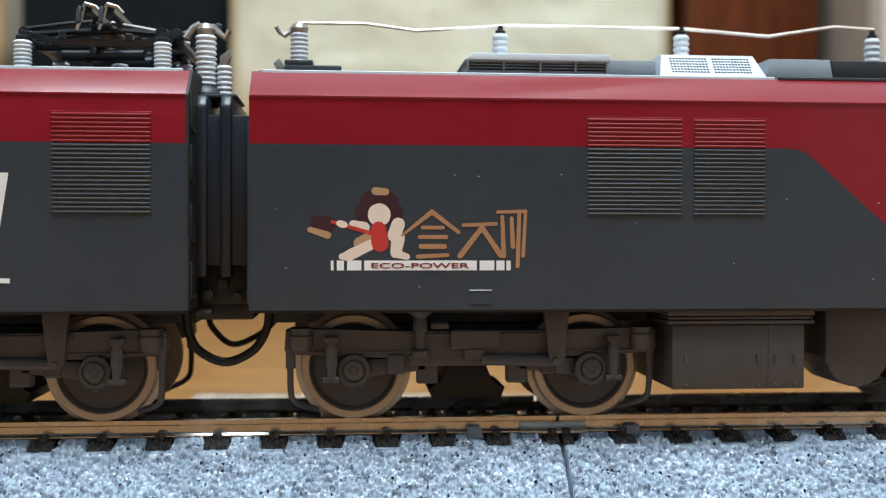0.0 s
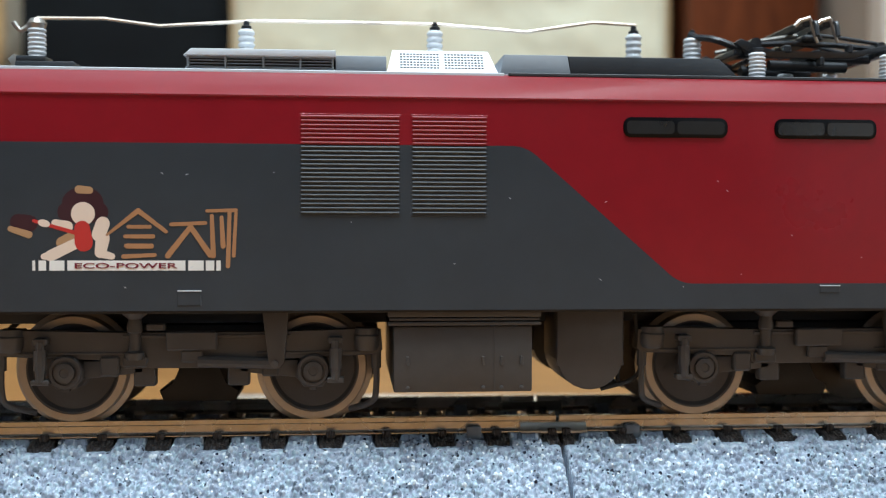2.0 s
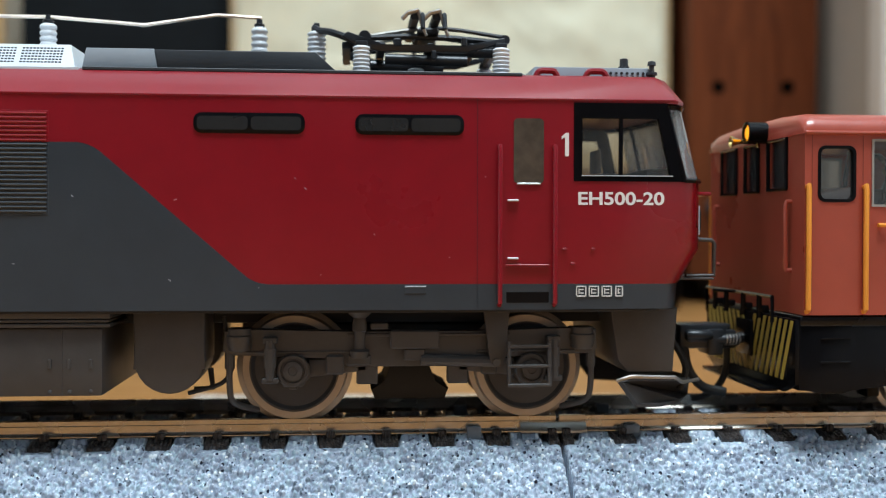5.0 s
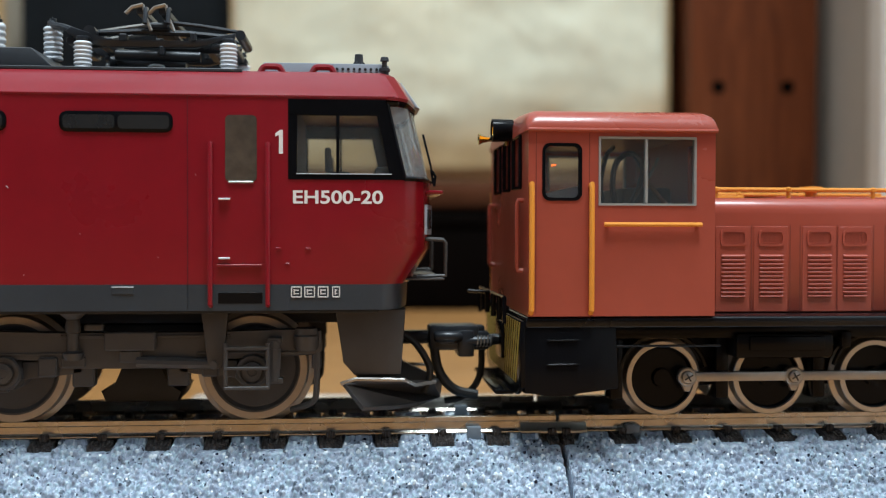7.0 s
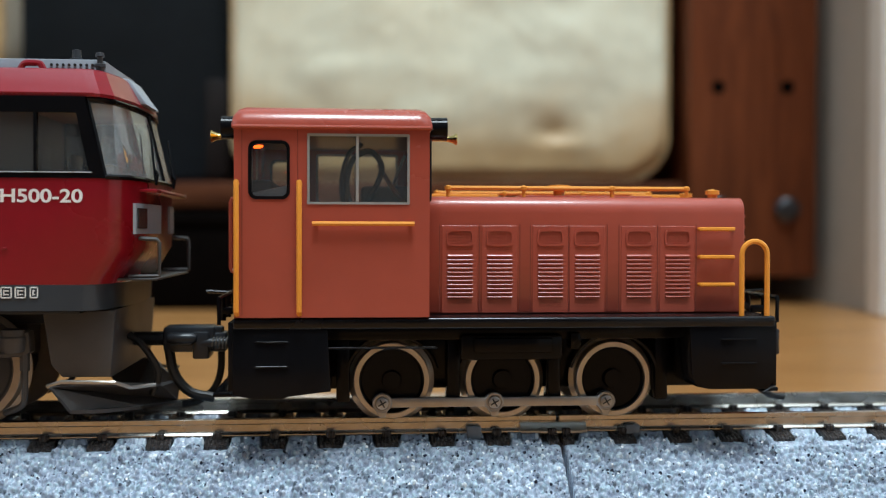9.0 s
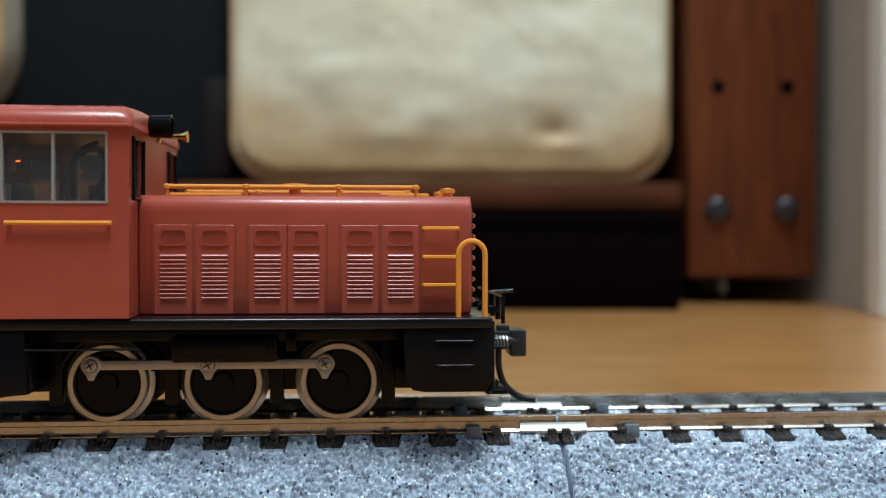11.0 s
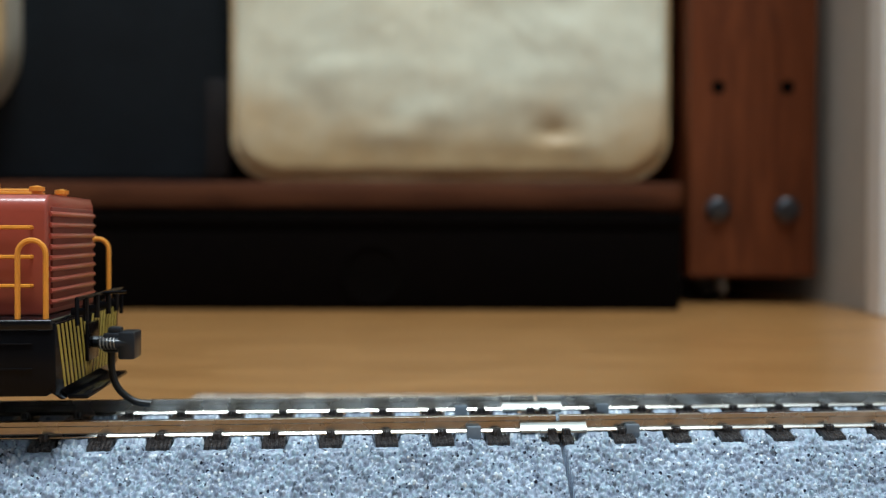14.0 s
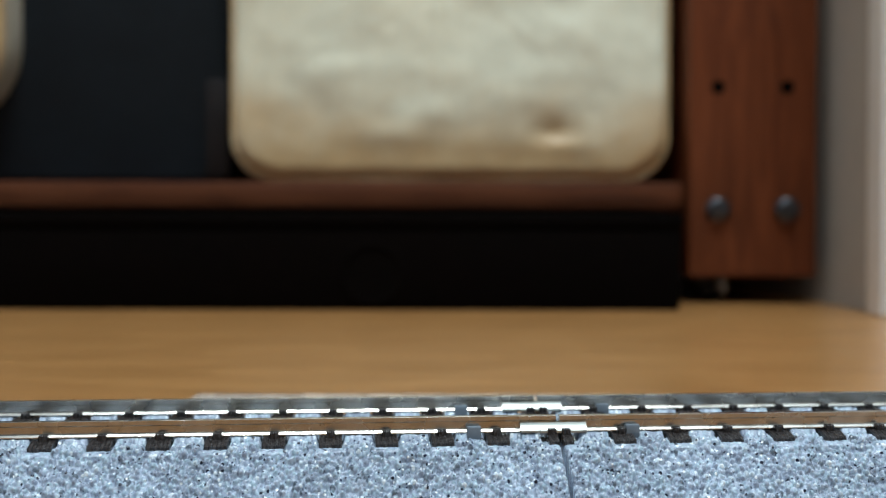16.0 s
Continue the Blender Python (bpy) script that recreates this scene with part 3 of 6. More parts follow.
left_track = track("track_length", "model track on grey moulded ballast with brown sleepers", -480, JOINT - 0.23,
                   [-40.0 + 7.45 * i for i in range(-58, 9)], (-75, JOINT - 0.32), 3, JOINT - 0.97)
right_track = track("track_length", "model track on grey moulded ballast beyond a joint", JOINT + 0.23, 170,
                    [36.8] + [44.4 + 7.25 * i for i in range(18)], (JOINT + 0.32, 92), 4, JOINT + 0.97)
for y, s in ((-8.77, -1), (8.77, 1)):
    bm = B()
    for q in (-1, 1):
        section(bm, [(y + q * 0.35, -2.15), (y + q * 1.45, -2.15), (y + q * 1.45, -1.9), (y + q * 1.05, -1.66), (y + q * 0.72, -1.1), (y + q * 0.62, -0.92), (y + q * 0.35, -0.9)], 22.9, 32.0)
        section(bm, [(y + q * 1.3, -2.2), (y + q * 1.62, -2.2), (y + q * 1.62, -1.92), (y + q * 1.2, -1.68), (y + q * 0.9, -1.2), (y + q * 0.6, -1.3)], 25.6, 31.4)
    part("rail_joiner", bm, JOINER, left_track)
    for x in (16.5, 38.3):
        bm = B()
        box(bm, x - 0.95, x + 0.95, y - 1.75, y - 0.55, -3.0, -1.2, 0.15)
        part("rail_clip", bm, CLIPGREY, left_track if x < JOINT else right_track)


# ---- the electric locomotive ----
def wheelset(parent, x, r, disc_mat, tyre_mat, gauge=9.5):
    """An axle with two wheels; it turns about its own origin."""
    bm = B()
    rod(bm, (0, -7, 0), (0, 7, 0), 1.0, 10)
    ax = part("wheelset", bm, UNDER_DARK, parent, at=(x, 0, r))
    for s in (-1, 1):
        bm = B()
        turned(bm, (0, s * (gauge - 1.6), 0), (0, s, 0), [(0, 0.8), (0, r - 1.0), (1.9, r - 1.0), (1.9, r - 1.25), (1.35, r - 1.7), (1.2, 2.6), (1.7, 2.2), (2.0, 1.0), (2.0, 0.05)], 40)
        for k in range(2):
            a = radians(70 + 180 * k)
            rod(bm, (3.9 * math.cos(a), s * (gauge - 0.2), 3.9 * math.sin(a)), (3.9 * math.cos(a), s * (gauge - 0.1), 3.9 * math.sin(a)), 0.22, 8)
        part("wheel_disc", bm, disc_mat, ax)
        bm = B()
        turned(bm, (0, s * (gauge - 2.0), 0), (0, s, 0), [(0, r - 1.1), (0, r + 0.75), (0.45, r + 0.8), (0.75, r + 0.1), (2.3, r - 0.05), (2.4, r - 0.15), (2.4, r - 1.02), (0.5, r - 1.1)], 56)
        part("tyre", bm, tyre_mat, ax, "bronzed metal tread")
    return ax


def insulator(parent, x, y, z0, z1, r=1.15, cap=None, rings=7):
    bm = B()
    prof = [(0, r * 0.75)]
    h = (z1 - z0) / rings
    for i in range(rings):
        prof += [(h * (i + 0.06), r * 0.83), (h * (i + 0.2), r * 0.95), (h * (i + 0.42), r), (h * (i + 0.66), r * 0.95), (h * (i + 0.86), r * 0.83)]
    prof += [(z1 - z0, r * 0.7)]
    turned(bm, (x, y, z0), (0, 0, 1), prof, 18)
    ob = part("insulator", bm, PORCELAIN, parent, "white ribbed insulator", smooth=60)
    if cap:
        bm = B()
        turned(bm, (x, y, z1), (0, 0, 1), [(0, 0.75), (0.5, 0.75), (0.6, 0.45), (1.2, 0.4), (1.3, 0.1)], 12)
        part("cap", bm, PANTO, ob)
    return ob


def pantograph(parent, x0, x1, z, flip):
    """A folded pantograph between x0 and x1 on four insulators."""
    cx, L = (x0 + x1) / 2, x1 - x0
    f = -1 if flip else 1

    def X(u):
        return cx + f * u * L / 2
    def bx(bm, u0, u1, y0, y1, z0, z1, bev=0.15):
        box(bm, min(X(u0), X(u1)), max(X(u0), X(u1)), y0, y1, z0, z1, bev, 1)
    # base frame: two girders and cross members
    bm = B()
    for y in (-7.4, 7.4):
        prism(bm, [(X(-0.98), z + 1.5), (X(-0.8), z + 0.2), (X(-0.52), z - 0.5), (X(0.52), z - 0.5), (X(0.7), z + 0.1), (X(0.98), z + 0.9), (X(0.98), z + 1.6),
                   (X(0.62), z + 0.7), (X(0.5), z + 0.35), (X(-0.48), z + 0.35), (X(-0.62), z + 1.0), (X(-0.9), z + 2.1)], y - 0.5, y + 0.5, 0.1)
        bx(bm, -0.36, -0.26, y - 0.7, y + 0.7, z + 0.2, z + 1.3, 0.2)
        bx(bm, 0.46, 0.53, y - 0.7, y + 0.7, z + 0.3, z + 1.6, 0.2)
        bx(bm, 0.1, 0.16, y - 0.7, y + 0.7, z - 1.5, z - 0.3, 0.15)
    for u in (-0.92, -0.5, 0.1, 0.62, 0.92):
        bx(bm, u - 0.05, u + 0.05, -7.4, 7.4, z - 0.1, z + 0.8)
    base = part("pantograph", bm, PANTO, parent, "folded dark metal pantograph on white insulators")
    for a, b2, r in (((X(-0.7), -7.6, z + 1.5), (X(-0.7), 7.6, z + 1.5), 0.85), ((X(0.1), -4, z + 0.2), (X(0.9), -4, z + 0.2), 0.8),
                     ((X(-0.62), 1, z - 1.2), (X(0.3), 1, z - 1.5), 0.95), ((X(-0.45), -5, z - 1.1), (X(0.55), -5, z - 1.3), 0.75),
                     ((X(-0.9), -3, z + 1.0), (X(-0.6), -3, z + 1.2), 1.0)):
        bm = B()
        rod(bm, a, b2, r, 12)
        part("cylinder", bm, PANTO, base)
    for y in (-5.6, 5.6):
        bm = B()
        tube(bm, [(X(-0.75), y, z + 1.6), (X(-0.2), y * 0.95, z + 2.0), (X(0.4), y * 0.9, z + 1.9), (X(0.95), y * 0.8, z + 1.5)], 0.42)
        part("lower_arm", bm, PANTO, base)
        bm = B()
        tube(bm, [(X(1.05), y * 0.8, z + 2.2), (X(0.5), y * 0.7, z + 3.2), (X(0.1), y * 0.6, z + 3.7)], 0.3)
        part("upper_arm", bm, PANTO, base)
        bm = B()
        tube(bm, [(X(-0.9), y * 0.5, z + 1.9), (X(-0.4), y * 0.5, z + 2.9), (X(0.0), y * 0.5, z + 3.6)], 0.3)
        part("guide_rod", bm, STEEL, base)
    bm = B()
    rod(bm, (X(1.02), -5.2, z + 1.8), (X(1.02), 5.2, z + 1.8), 0.7, 10)
    part("hinge", bm, PANTO, base)
    for u in (-0.02, 0.24):
        bm = B()
        bx(bm, u - 0.13, u - 0.03, -8.8, 9.0, z + 3.7, z + 4.8, 0.2)
        for y in (-9.0, 9.0):
            tube(bm, smooth_path([(X(u), y, z + 4.3), (X(u), y * 1.08, z + 4.0), (X(u), y * 1.14, z + 2.2)], 4), 0.32)
        part("contact_strip", bm, PANTO, base)
        bm = B()
        tube(bm, [(X(u + 0.05), -8.9, z + 1.5), (X(u - 0.01), -8.9, z + 3.2), (X(u - 0.045), -8.9, z + 4.9)], 0.24, 6)
        tube(bm, [(X(u - 0.045), -8.9, z + 4.9), (X(u - 0.17), -8.9, z + 4.5), (X(u - 0.24), -8.9, z + 3.7)], 0.3, 6)
        part("bracket", bm, STEEL, base)
    bm = B()
    bx(bm, -0.06, 0.2, -6.5, 6.5, z + 2.2, z + 3.1, 0.3)
    part("head_box", bm, PANTO, base)
    for u in (-0.74, 0.92):
        for y in (-9.2, 9.2):
            insulator(base, X(u), y, z - 3.8, z - 0.1, 1.2)
            bm = B()
            box(bm, X(u) - 0.8, X(u) + 0.8, min(y * 1.05, y * 0.7), max(y * 1.05, y * 0.7), z - 0.1, z + 0.6, 0.15)
            part("bracket", bm, PANTO, base)
    insulator(base, X(-0.05), 0, z - 3.8, z - 1.6, 1.2, False, 4)
    bm = B()
    tube(bm, [(X(-0.8), -4, z + 1.4), (X(-1.0), -3.5, z + 2.4), (X(-1.12), -2.5, z + 3.0), (X(-1.26), -1, z + 3.4), (X(-1.32), 0, z + 4.0)], 0.5)
    part("lead", bm, PANTO, base)
    return base


HALF = 17.5
BODY = [(-HALF, 15.15), (-HALF, 42.1), (-14.0, 45.4), (-13.2, 45.75), (-8, 46.0), (8, 46.0), (13.2, 45.75), (14.0, 45.4), (HALF, 42.1), (HALF, 15.15)]


def louvre(parent, x0, x1, z0, z1, split, n, side=-1):
    bm = B()
    y = side * HALF
    box(bm, x0 - 0.25, x1 + 0.25, min(y, y + side * 0.1), max(y, y + side * 0.1), z0, split, 0.03, 1)
    lo = part("louvre", bm, SLATE, parent)
    bm = B()
    box(bm, x0 - 0.25, x1 + 0.25, min(y, y + side * 0.1), max(y, y + side * 0.1), split + 0.01, z1, 0.03, 1)
    up = part("louvre", bm, RED, parent)
    meshes = []
    for mat in (SLATE, RED):
        bm = B()
        w = (x1 - x0) / 2
        section(bm, [(0, -0.17), (-0.13, -0.12), (-0.19, 0.0), (-0.13, 0.12), (0, 0.17)], -w, w)
        meshes.append(finish(bm, "slat", mat, 30))
    for i in range(n):
        z = z0 + 0.45 + (z1 - z0 - 0.8) * i / (n - 1)
        k = 1 if z > split else 0
        shared("slat", meshes[k], (lo, up)[k], ((x0 + x1) / 2, y + side * 0.1, z, 0, 0, 0 if side < 0 else 180))


def bogie_side(name, parent, xa, xb, side, mat=UNDER):
    """A cast side frame over two axles, with its boxes, links and dampers."""
    s = side
    yo, yi = 13.2, 10.6

    def b(bm, x0, x1, y0, y1, z0, z1, bev=0.18):
        box(bm, x0, x1, min(s * y0, s * y1), max(s * y0, s * y1), z0, z1, bev, 1)
    bm = B()
    m = (xa + xb) / 2
    prof = [(xa - 9.0, 9.6), (xa - 8.2, 9.0), (m - 10, 8.6), (m - 8.5, 7.4), (m + 8.5, 7.4), (m + 10, 8.6), (xb + 8.2, 9.0), (xb + 9.0, 9.6),
            (xb + 8.8, 12.2), (xb + 5, 12.3), (m + 9, 12.0), (m - 9, 12.0), (xa - 5, 12.3), (xa - 8.8, 12.2)]
    prism(bm, prof, s * yi, s * yo, 0.15)
    b(bm, m - 3.0, m + 3.4, yo, 14.4, 9.8, 12.2)
    b(bm, m - 1.2, m + 1.6, yo, 14.0, 8.2, 9.8)
    b(bm, m - 5.6, m - 3.2, 12.0, 13.8, 12.3, 13.2)
    frame_part = part(name, bm, mat, parent)
    for x, q in ((xa, 1), (xb, -1)):
        # axle box with its rounded cover, trailing link
        bm = B()
        turned(bm, (x, s * 10.4, 7.0), (0, s, 0), [(0, 2.15), (3.4, 2.15), (3.6, 2.0), (3.6, 1.6), (3.35, 1.55), (3.35, 1.3), (3.85, 1.25), (3.95, 0.6), (3.8, 0.55), (3.8, 0.05)], 16)
        prism(bm, [(x - 2.1, 7.6), (x - 2.2, 6.2), (x - 1.2, 4.9), (x + 1.2, 4.9), (x + 2.2, 6.2), (x + 2.1, 7.6), (x + 1.2, 8.9), (x - 1.2, 8.9)], s * 10.6, s * 13.7, 0.15)
        b(bm, x - 0.5, x + 0.5, 12.6, 13.6, 4.5, 5.0, 0.08)
        prism(bm, [(x + q * 2.0, 6.0), (x + q * 9.5, 6.8), (x + q * 9.5, 8.6), (x + q * 2.0, 8.3)], s * 11.0, s * 12.6, 0.12)
        part("axle_box", bm, mat, frame_part)
        # damper in front of the wheel
        bm = B()
        xd = x - q * 2.9
        rod(bm, (xd, s * 14.4, 5.9), (xd, s * 14.4, 11.0), 0.62, 10)
        rod(bm, (xd, s * 14.4, 7.4), (xd, s * 14.4, 10.0), 0.8, 10)
        b(bm, xd - 1.1, xd + 1.1, 13.2, 14.8, 5.5, 6.2, 0.1)
        b(bm, xd - 0.9, xd + 0.9, 13.0, 14.8, 10.6, 11.4, 0.1)
        part("damper", bm, mat, frame_part)
        # end block with sand pipe
        bm = B()
        xe = x - q * 6.9
        turned(bm, (xe, s * 13.2, 9.6), (0, 0, 1), [(0, 1.3), (0.4, 1.6), (1.9, 1.7), (2.1, 1.5), (2.9, 1.5)], 14)
        b(bm, xe - 1.5, xe + 1.5, 11, 13.2, 9.4, 12.5)
        part("spring_pot", bm, mat, frame_part)
        bm = B()
        xp = x - q * 8.2
        tube(bm, smooth_path([(xp, s * 12.6, 10.0), (xp, s * 12.6, 4.6), (xp + q * 0.6, s * 11.8, 2.6), (xp + q * 3.4, s * 9.6, 1.3)], 4), 0.42, 8)
        rod(bm, (xp, s * 12.6, 7.2), (xp, s * 12.6, 9.4), 0.65, 8)
        part("sand_pipe", bm, mat, frame_part)
    bm = B()
    for dx in (-6.0, 6.0):
        b(bm, m + dx - 1.4, m + dx + 1.4, 10.8, 12.6, 5.0, 8.0, 0.2)
    b(bm, m - 11.4, m - 9.0, 12.4, 13.7, 6.4, 9.0, 0.25)
    b(bm, m + 9.0, m + 11.2, 12.0, 13.0, 6.2, 8.8, 0.25)
    part("brake_block", bm, mat, frame_part)
    bm = B()
    b(bm, m - 8.6, m + 12.8, yo, yo + 0.35, 11.3, 11.75, 0.08)
    b(bm, xa - 6, m - 8.4, yo, yo + 0.25, 9.2, 9.5, 0.06)
    b(bm, m + 8.4, xb + 6, yo, yo + 0.25, 9.2, 9.5, 0.06)
    part("frame_rib", bm, mat, frame_part)
    # body links
    bm = B()
    prism(bm, [(m + 9.2, 14.8), (m + 12.6, 14.8), (m + 12.0, 8.2), (m + 11.4, 7.4), (m + 10.6, 7.4), (m + 10.0, 8.2)], s * 13.4, s * 14.6, 0.12)
    rod(bm, (m + 1.0, s * 13.8, 8.3), (m + 10.8, s * 13.8, 8.0), 0.75, 10)
    rod(bm, (m + 10.8, s * 13.2, 8.0), (m + 10.8, s * 15.1, 8.0), 0.5, 10)
    part("traction_link", bm, mat, frame_part)
    bm = B()
    xv = m - 7.0
    turned(bm, (xv, s * 13.6, 8.6), (0, 0, 1), [(0, 1.1), (0.9, 1.3), (1.2, 0.7), (3.4, 0.75), (3.6, 1.0), (4.4, 1.0), (5.2, 0.8), (5.8, 1.5), (6.3, 1.7)], 12)
    b(bm, xv - 1.5, xv + 1.5, 11, 13.6, 7.6, 9.0)
    part("vertical_damper", bm, mat, frame_part)
    return frame_part


def bogie(parent, xa, xb, r=7.0):
    for s in (-1, 1):
        bogie_side("bogie_frame", parent, xa, xb, s)
    m = (xa + xb) / 2
    bm = B()
    box(bm, xa - 5, xb + 5, -6.2, 6.2, 7.4, 12.5, 0.6)
    prism(bm, [(m - 5.4, 3.4), (m - 4.8, 1.9), (m + 4.8, 1.9), (m + 5.4, 3.4), (m + 3.4, 4.2), (m + 2.4, 7.6), (m - 2.4, 7.6), (m - 3.4, 4.2)], -5.5, 5.5, 0.2)
    for x in (xa, xb):
        turned(bm, (x, -6.4, 7), (0, 1, 0), [(0, 4.5), (12.8, 4.5)], 20)
    part("gearbox", bm, UNDER_DARK, parent)
    return [(wheelset(parent, x, r, UNDER, TYRE), x, r) for x in (xa, xb)]


ROLLING = []       # parts that roll: (wheelset, x, radius)


def loco_front():
    lo = root("electric_locomotive", "red and slate grey model electric locomotive with white print", "locomotive", TRACK, "coupled model locomotives")
    bm = B()
    section(bm, BODY, -12.8, 119.6)
    body = part("body", bm, RED, lo, "glossy red body shell")
    # rain strip along the shoulder and white-edged roof line
    bm = B()
    for s in (-1, 1):
        box(bm, -12.7, 133.0, min(s * 17.45, s * 17.68), max(s * 17.45, s * 17.68), 41.95, 42.2, 0.05, 1)
    part("rain_strip", bm, RED, body)
    bm = B()
    for s in (-1, 1):
        box(bm, -11.5, 56.6, min(s * 13.0, s * 13.7), max(s * 13.0, s * 13.7), 45.4, 45.92, 0.08, 1)
    part("roof_edge", bm, ROOFLIGHT, body)
    bm = B()
    for s in (-1, 1):
        box(bm, 57.1, 113.5, min(s * 13.1, s * 13.9), max(s * 13.1, s * 13.9), 45.5, 45.95, 0.08, 1)
    part("roof_edge", bm, ROOFDARK, body)
    # slate grey side panels with the slanting end
    curve = arc(80.9, 23.2, 4.8, 270, 229, 6) + arc(56.9, 30.9, 5.15, 49, 90, 7)
    for s in (-1, 1):
        bm = B()
        pts = [(-12.85, 15.1), (119.6, 15.1), (119.6, 18.4)] + curve + [(-12.85, 36.05)]
        prism(bm, pts, s * 17.46, s * 17.56)
        part("side_panel", bm, SLATE, body, "slate grey painted side panel", smooth=0)
    bm = B()
    section(bm, [(-13.2, 45.6), (-13.0, 45.88), (-8, 46.14), (8, 46.14), (13.0, 45.88), (13.2, 45.6)], -12.0, 114.0)
    part("roof_panel", bm, ROOFDARK, body, "dark grey roof panel")
    for s in (-1, 1):
        louvre(body, 30.3, 42.6, 27.0, 39.9, 36.0, 23, s)
        louvre(body, 44.3, 53.7, 27.0, 39.9, 36.0, 23, s)
    # long narrow windows
    for x0, x1 in ((71.5, 85.3), (91.6, 105.4)):
        for s in (-1, 1):
            bm = B()
            prism(bm, rounded(x0, x1, 37.3, 39.9, 1.0), s * 17.4, s * 17.72, 0.06)
            w = part("window", bm, BLACK, body, "rounded black window frame")
            for a, b2 in ((x0 + 0.45, (x0 + x1) / 2 - 0.2), ((x0 + x1) / 2 + 0.2, x1 - 0.45)):
                bm = B()
                prism(bm, rounded(a, b2, 37.75, 39.45, 0.5), s * 17.5, s * 17.75)
                part("pane", bm, SMOKED, w, smooth=0)
    # panel line, roof scuffs
    bm = B()
    for x in (107.15,):
        box(bm, x - 0.03, x + 0.03, -17.56, -17.4, 15.2, 42)
    part("panel_line", bm, MAROON, body)
    # door with its window, grab rails, steps
    bm = B()
    prism(bm, rounded(111.8, 115.7, 31.3, 39.6, 0.55), -17.58, -17.4)
    d = part("door_window", bm, BROWNPANE, body, "brownish door window with rounded corners", smooth=0)
    bm = B()
    box(bm, 112.2, 115.3, -17.75, -17.5, 31.1, 31.35, 0.05, 1)
    part("sill", bm, JOINER, d)
    for x in (110.0, 117.1):
        bm = B()
        tube(bm, [(x, -17.4, 36.0), (x, -18.15, 36.0), (x, -18.2, 35.6), (x, -18.2, 15.9), (x, -17.4, 15.7)], 0.3, 8)
        part("grab_rail", bm, RED, body)
    # white colour on these two footholds stands in for glints
    bm = B()
    for z in (29.1, 21.7):
        box(bm, 111.0, 112.4, -18.1, -17.5, z - 0.12, z + 0.12, 0.05, 1)
    part("foothold", bm, PORCELAIN, body)
    bm = B()
    box(bm, 110.8, 116.3, -18.0, -17.5, 20.68, 20.92, 0.05, 1)
    part("foothold", bm, RED, body)
    bm = B()
    box(bm, 110.9, 116.4, -17.62, -17.4, 16.0, 17.4, 0.05, 1)
    part("step_recess", bm, BLACK, body)
    bm = B()
    for x, z in ((118.4, 22.9), (122.1, 22.9), (119.5, 21.0)):
        box(bm, x - 0.3, x + 0.3, -17.75, -17.5, z - 0.12, z + 0.12, 0.04, 1)
    part("lug", bm, RED, body)
    for x0, x1, z0, z1 in ((97.9, 100.6, 17.2, 18.1), (15.0, 17.9, 15.8, 17.6)):
        bm = B()
        box(bm, x0, x1, -17.66, -17.5, z0, z1, 0.05, 1)
        p = part("plate", bm, SLATE, body)
        bm = B()
        box(bm, x0, x1, -17.72, -17.55, z1 - 0.06, z1 + 0.08)
        part("edge", bm, ROOFLIGHT, p)
    # print
    bm = B()
    prism(bm, [(118.45, 34.8), (118.95, 34.8), (118.95, 37.8), (118.55, 37.8), (118.0, 37.35), (118.0, 36.95), (118.45, 37.2)], -17.58, -17.5)
    part("lettering", bm, WHITE, body, smooth=0)
    lettering("EH500-20", 120.2, 131.5, 28.55, 30.25, -17.53, WHITE, body, bold=0.022)
    for i, x in enumerate((119.95, 121.6, 123.3, 125.1)):
        bm = B()
        w = 1.35 if i < 3 else 1.0
        for a in ((x, x + w, 16.75, 16.9), (x, x + w, 18.0, 18.15), (x, x + 0.14, 16.75, 18.15), (x + w - 0.14, x + w, 16.75, 18.15),
                  (x + 0.35, x + w - 0.35, 17.15, 17.28), (x + 0.35, x + w - 0.35, 17.6, 17.74), (x + 0.32, x + 0.46, 17.1, 17.8)):
            box(bm, a[0], a[1], -17.63, -17.5, a[2], a[3])
        part("marking", bm, WHITE, body, smooth=0)
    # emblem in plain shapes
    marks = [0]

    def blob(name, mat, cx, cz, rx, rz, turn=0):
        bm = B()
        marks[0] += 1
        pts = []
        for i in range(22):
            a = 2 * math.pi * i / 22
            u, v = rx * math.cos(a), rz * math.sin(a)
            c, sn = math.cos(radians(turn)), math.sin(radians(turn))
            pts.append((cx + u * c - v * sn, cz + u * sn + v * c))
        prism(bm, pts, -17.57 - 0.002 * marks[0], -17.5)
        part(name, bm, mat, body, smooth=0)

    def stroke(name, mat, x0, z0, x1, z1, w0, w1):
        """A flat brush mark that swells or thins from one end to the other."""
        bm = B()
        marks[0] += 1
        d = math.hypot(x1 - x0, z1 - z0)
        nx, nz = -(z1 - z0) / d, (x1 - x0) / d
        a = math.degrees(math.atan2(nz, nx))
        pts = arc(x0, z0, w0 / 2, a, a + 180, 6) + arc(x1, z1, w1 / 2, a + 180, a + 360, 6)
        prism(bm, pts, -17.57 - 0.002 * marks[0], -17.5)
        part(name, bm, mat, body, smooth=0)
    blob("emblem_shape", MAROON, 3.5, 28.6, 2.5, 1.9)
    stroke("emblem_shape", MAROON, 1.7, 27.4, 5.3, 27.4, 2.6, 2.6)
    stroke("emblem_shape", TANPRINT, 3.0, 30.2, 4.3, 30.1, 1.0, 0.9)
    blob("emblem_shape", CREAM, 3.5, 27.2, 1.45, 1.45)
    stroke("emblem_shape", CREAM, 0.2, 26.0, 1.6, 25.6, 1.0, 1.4)
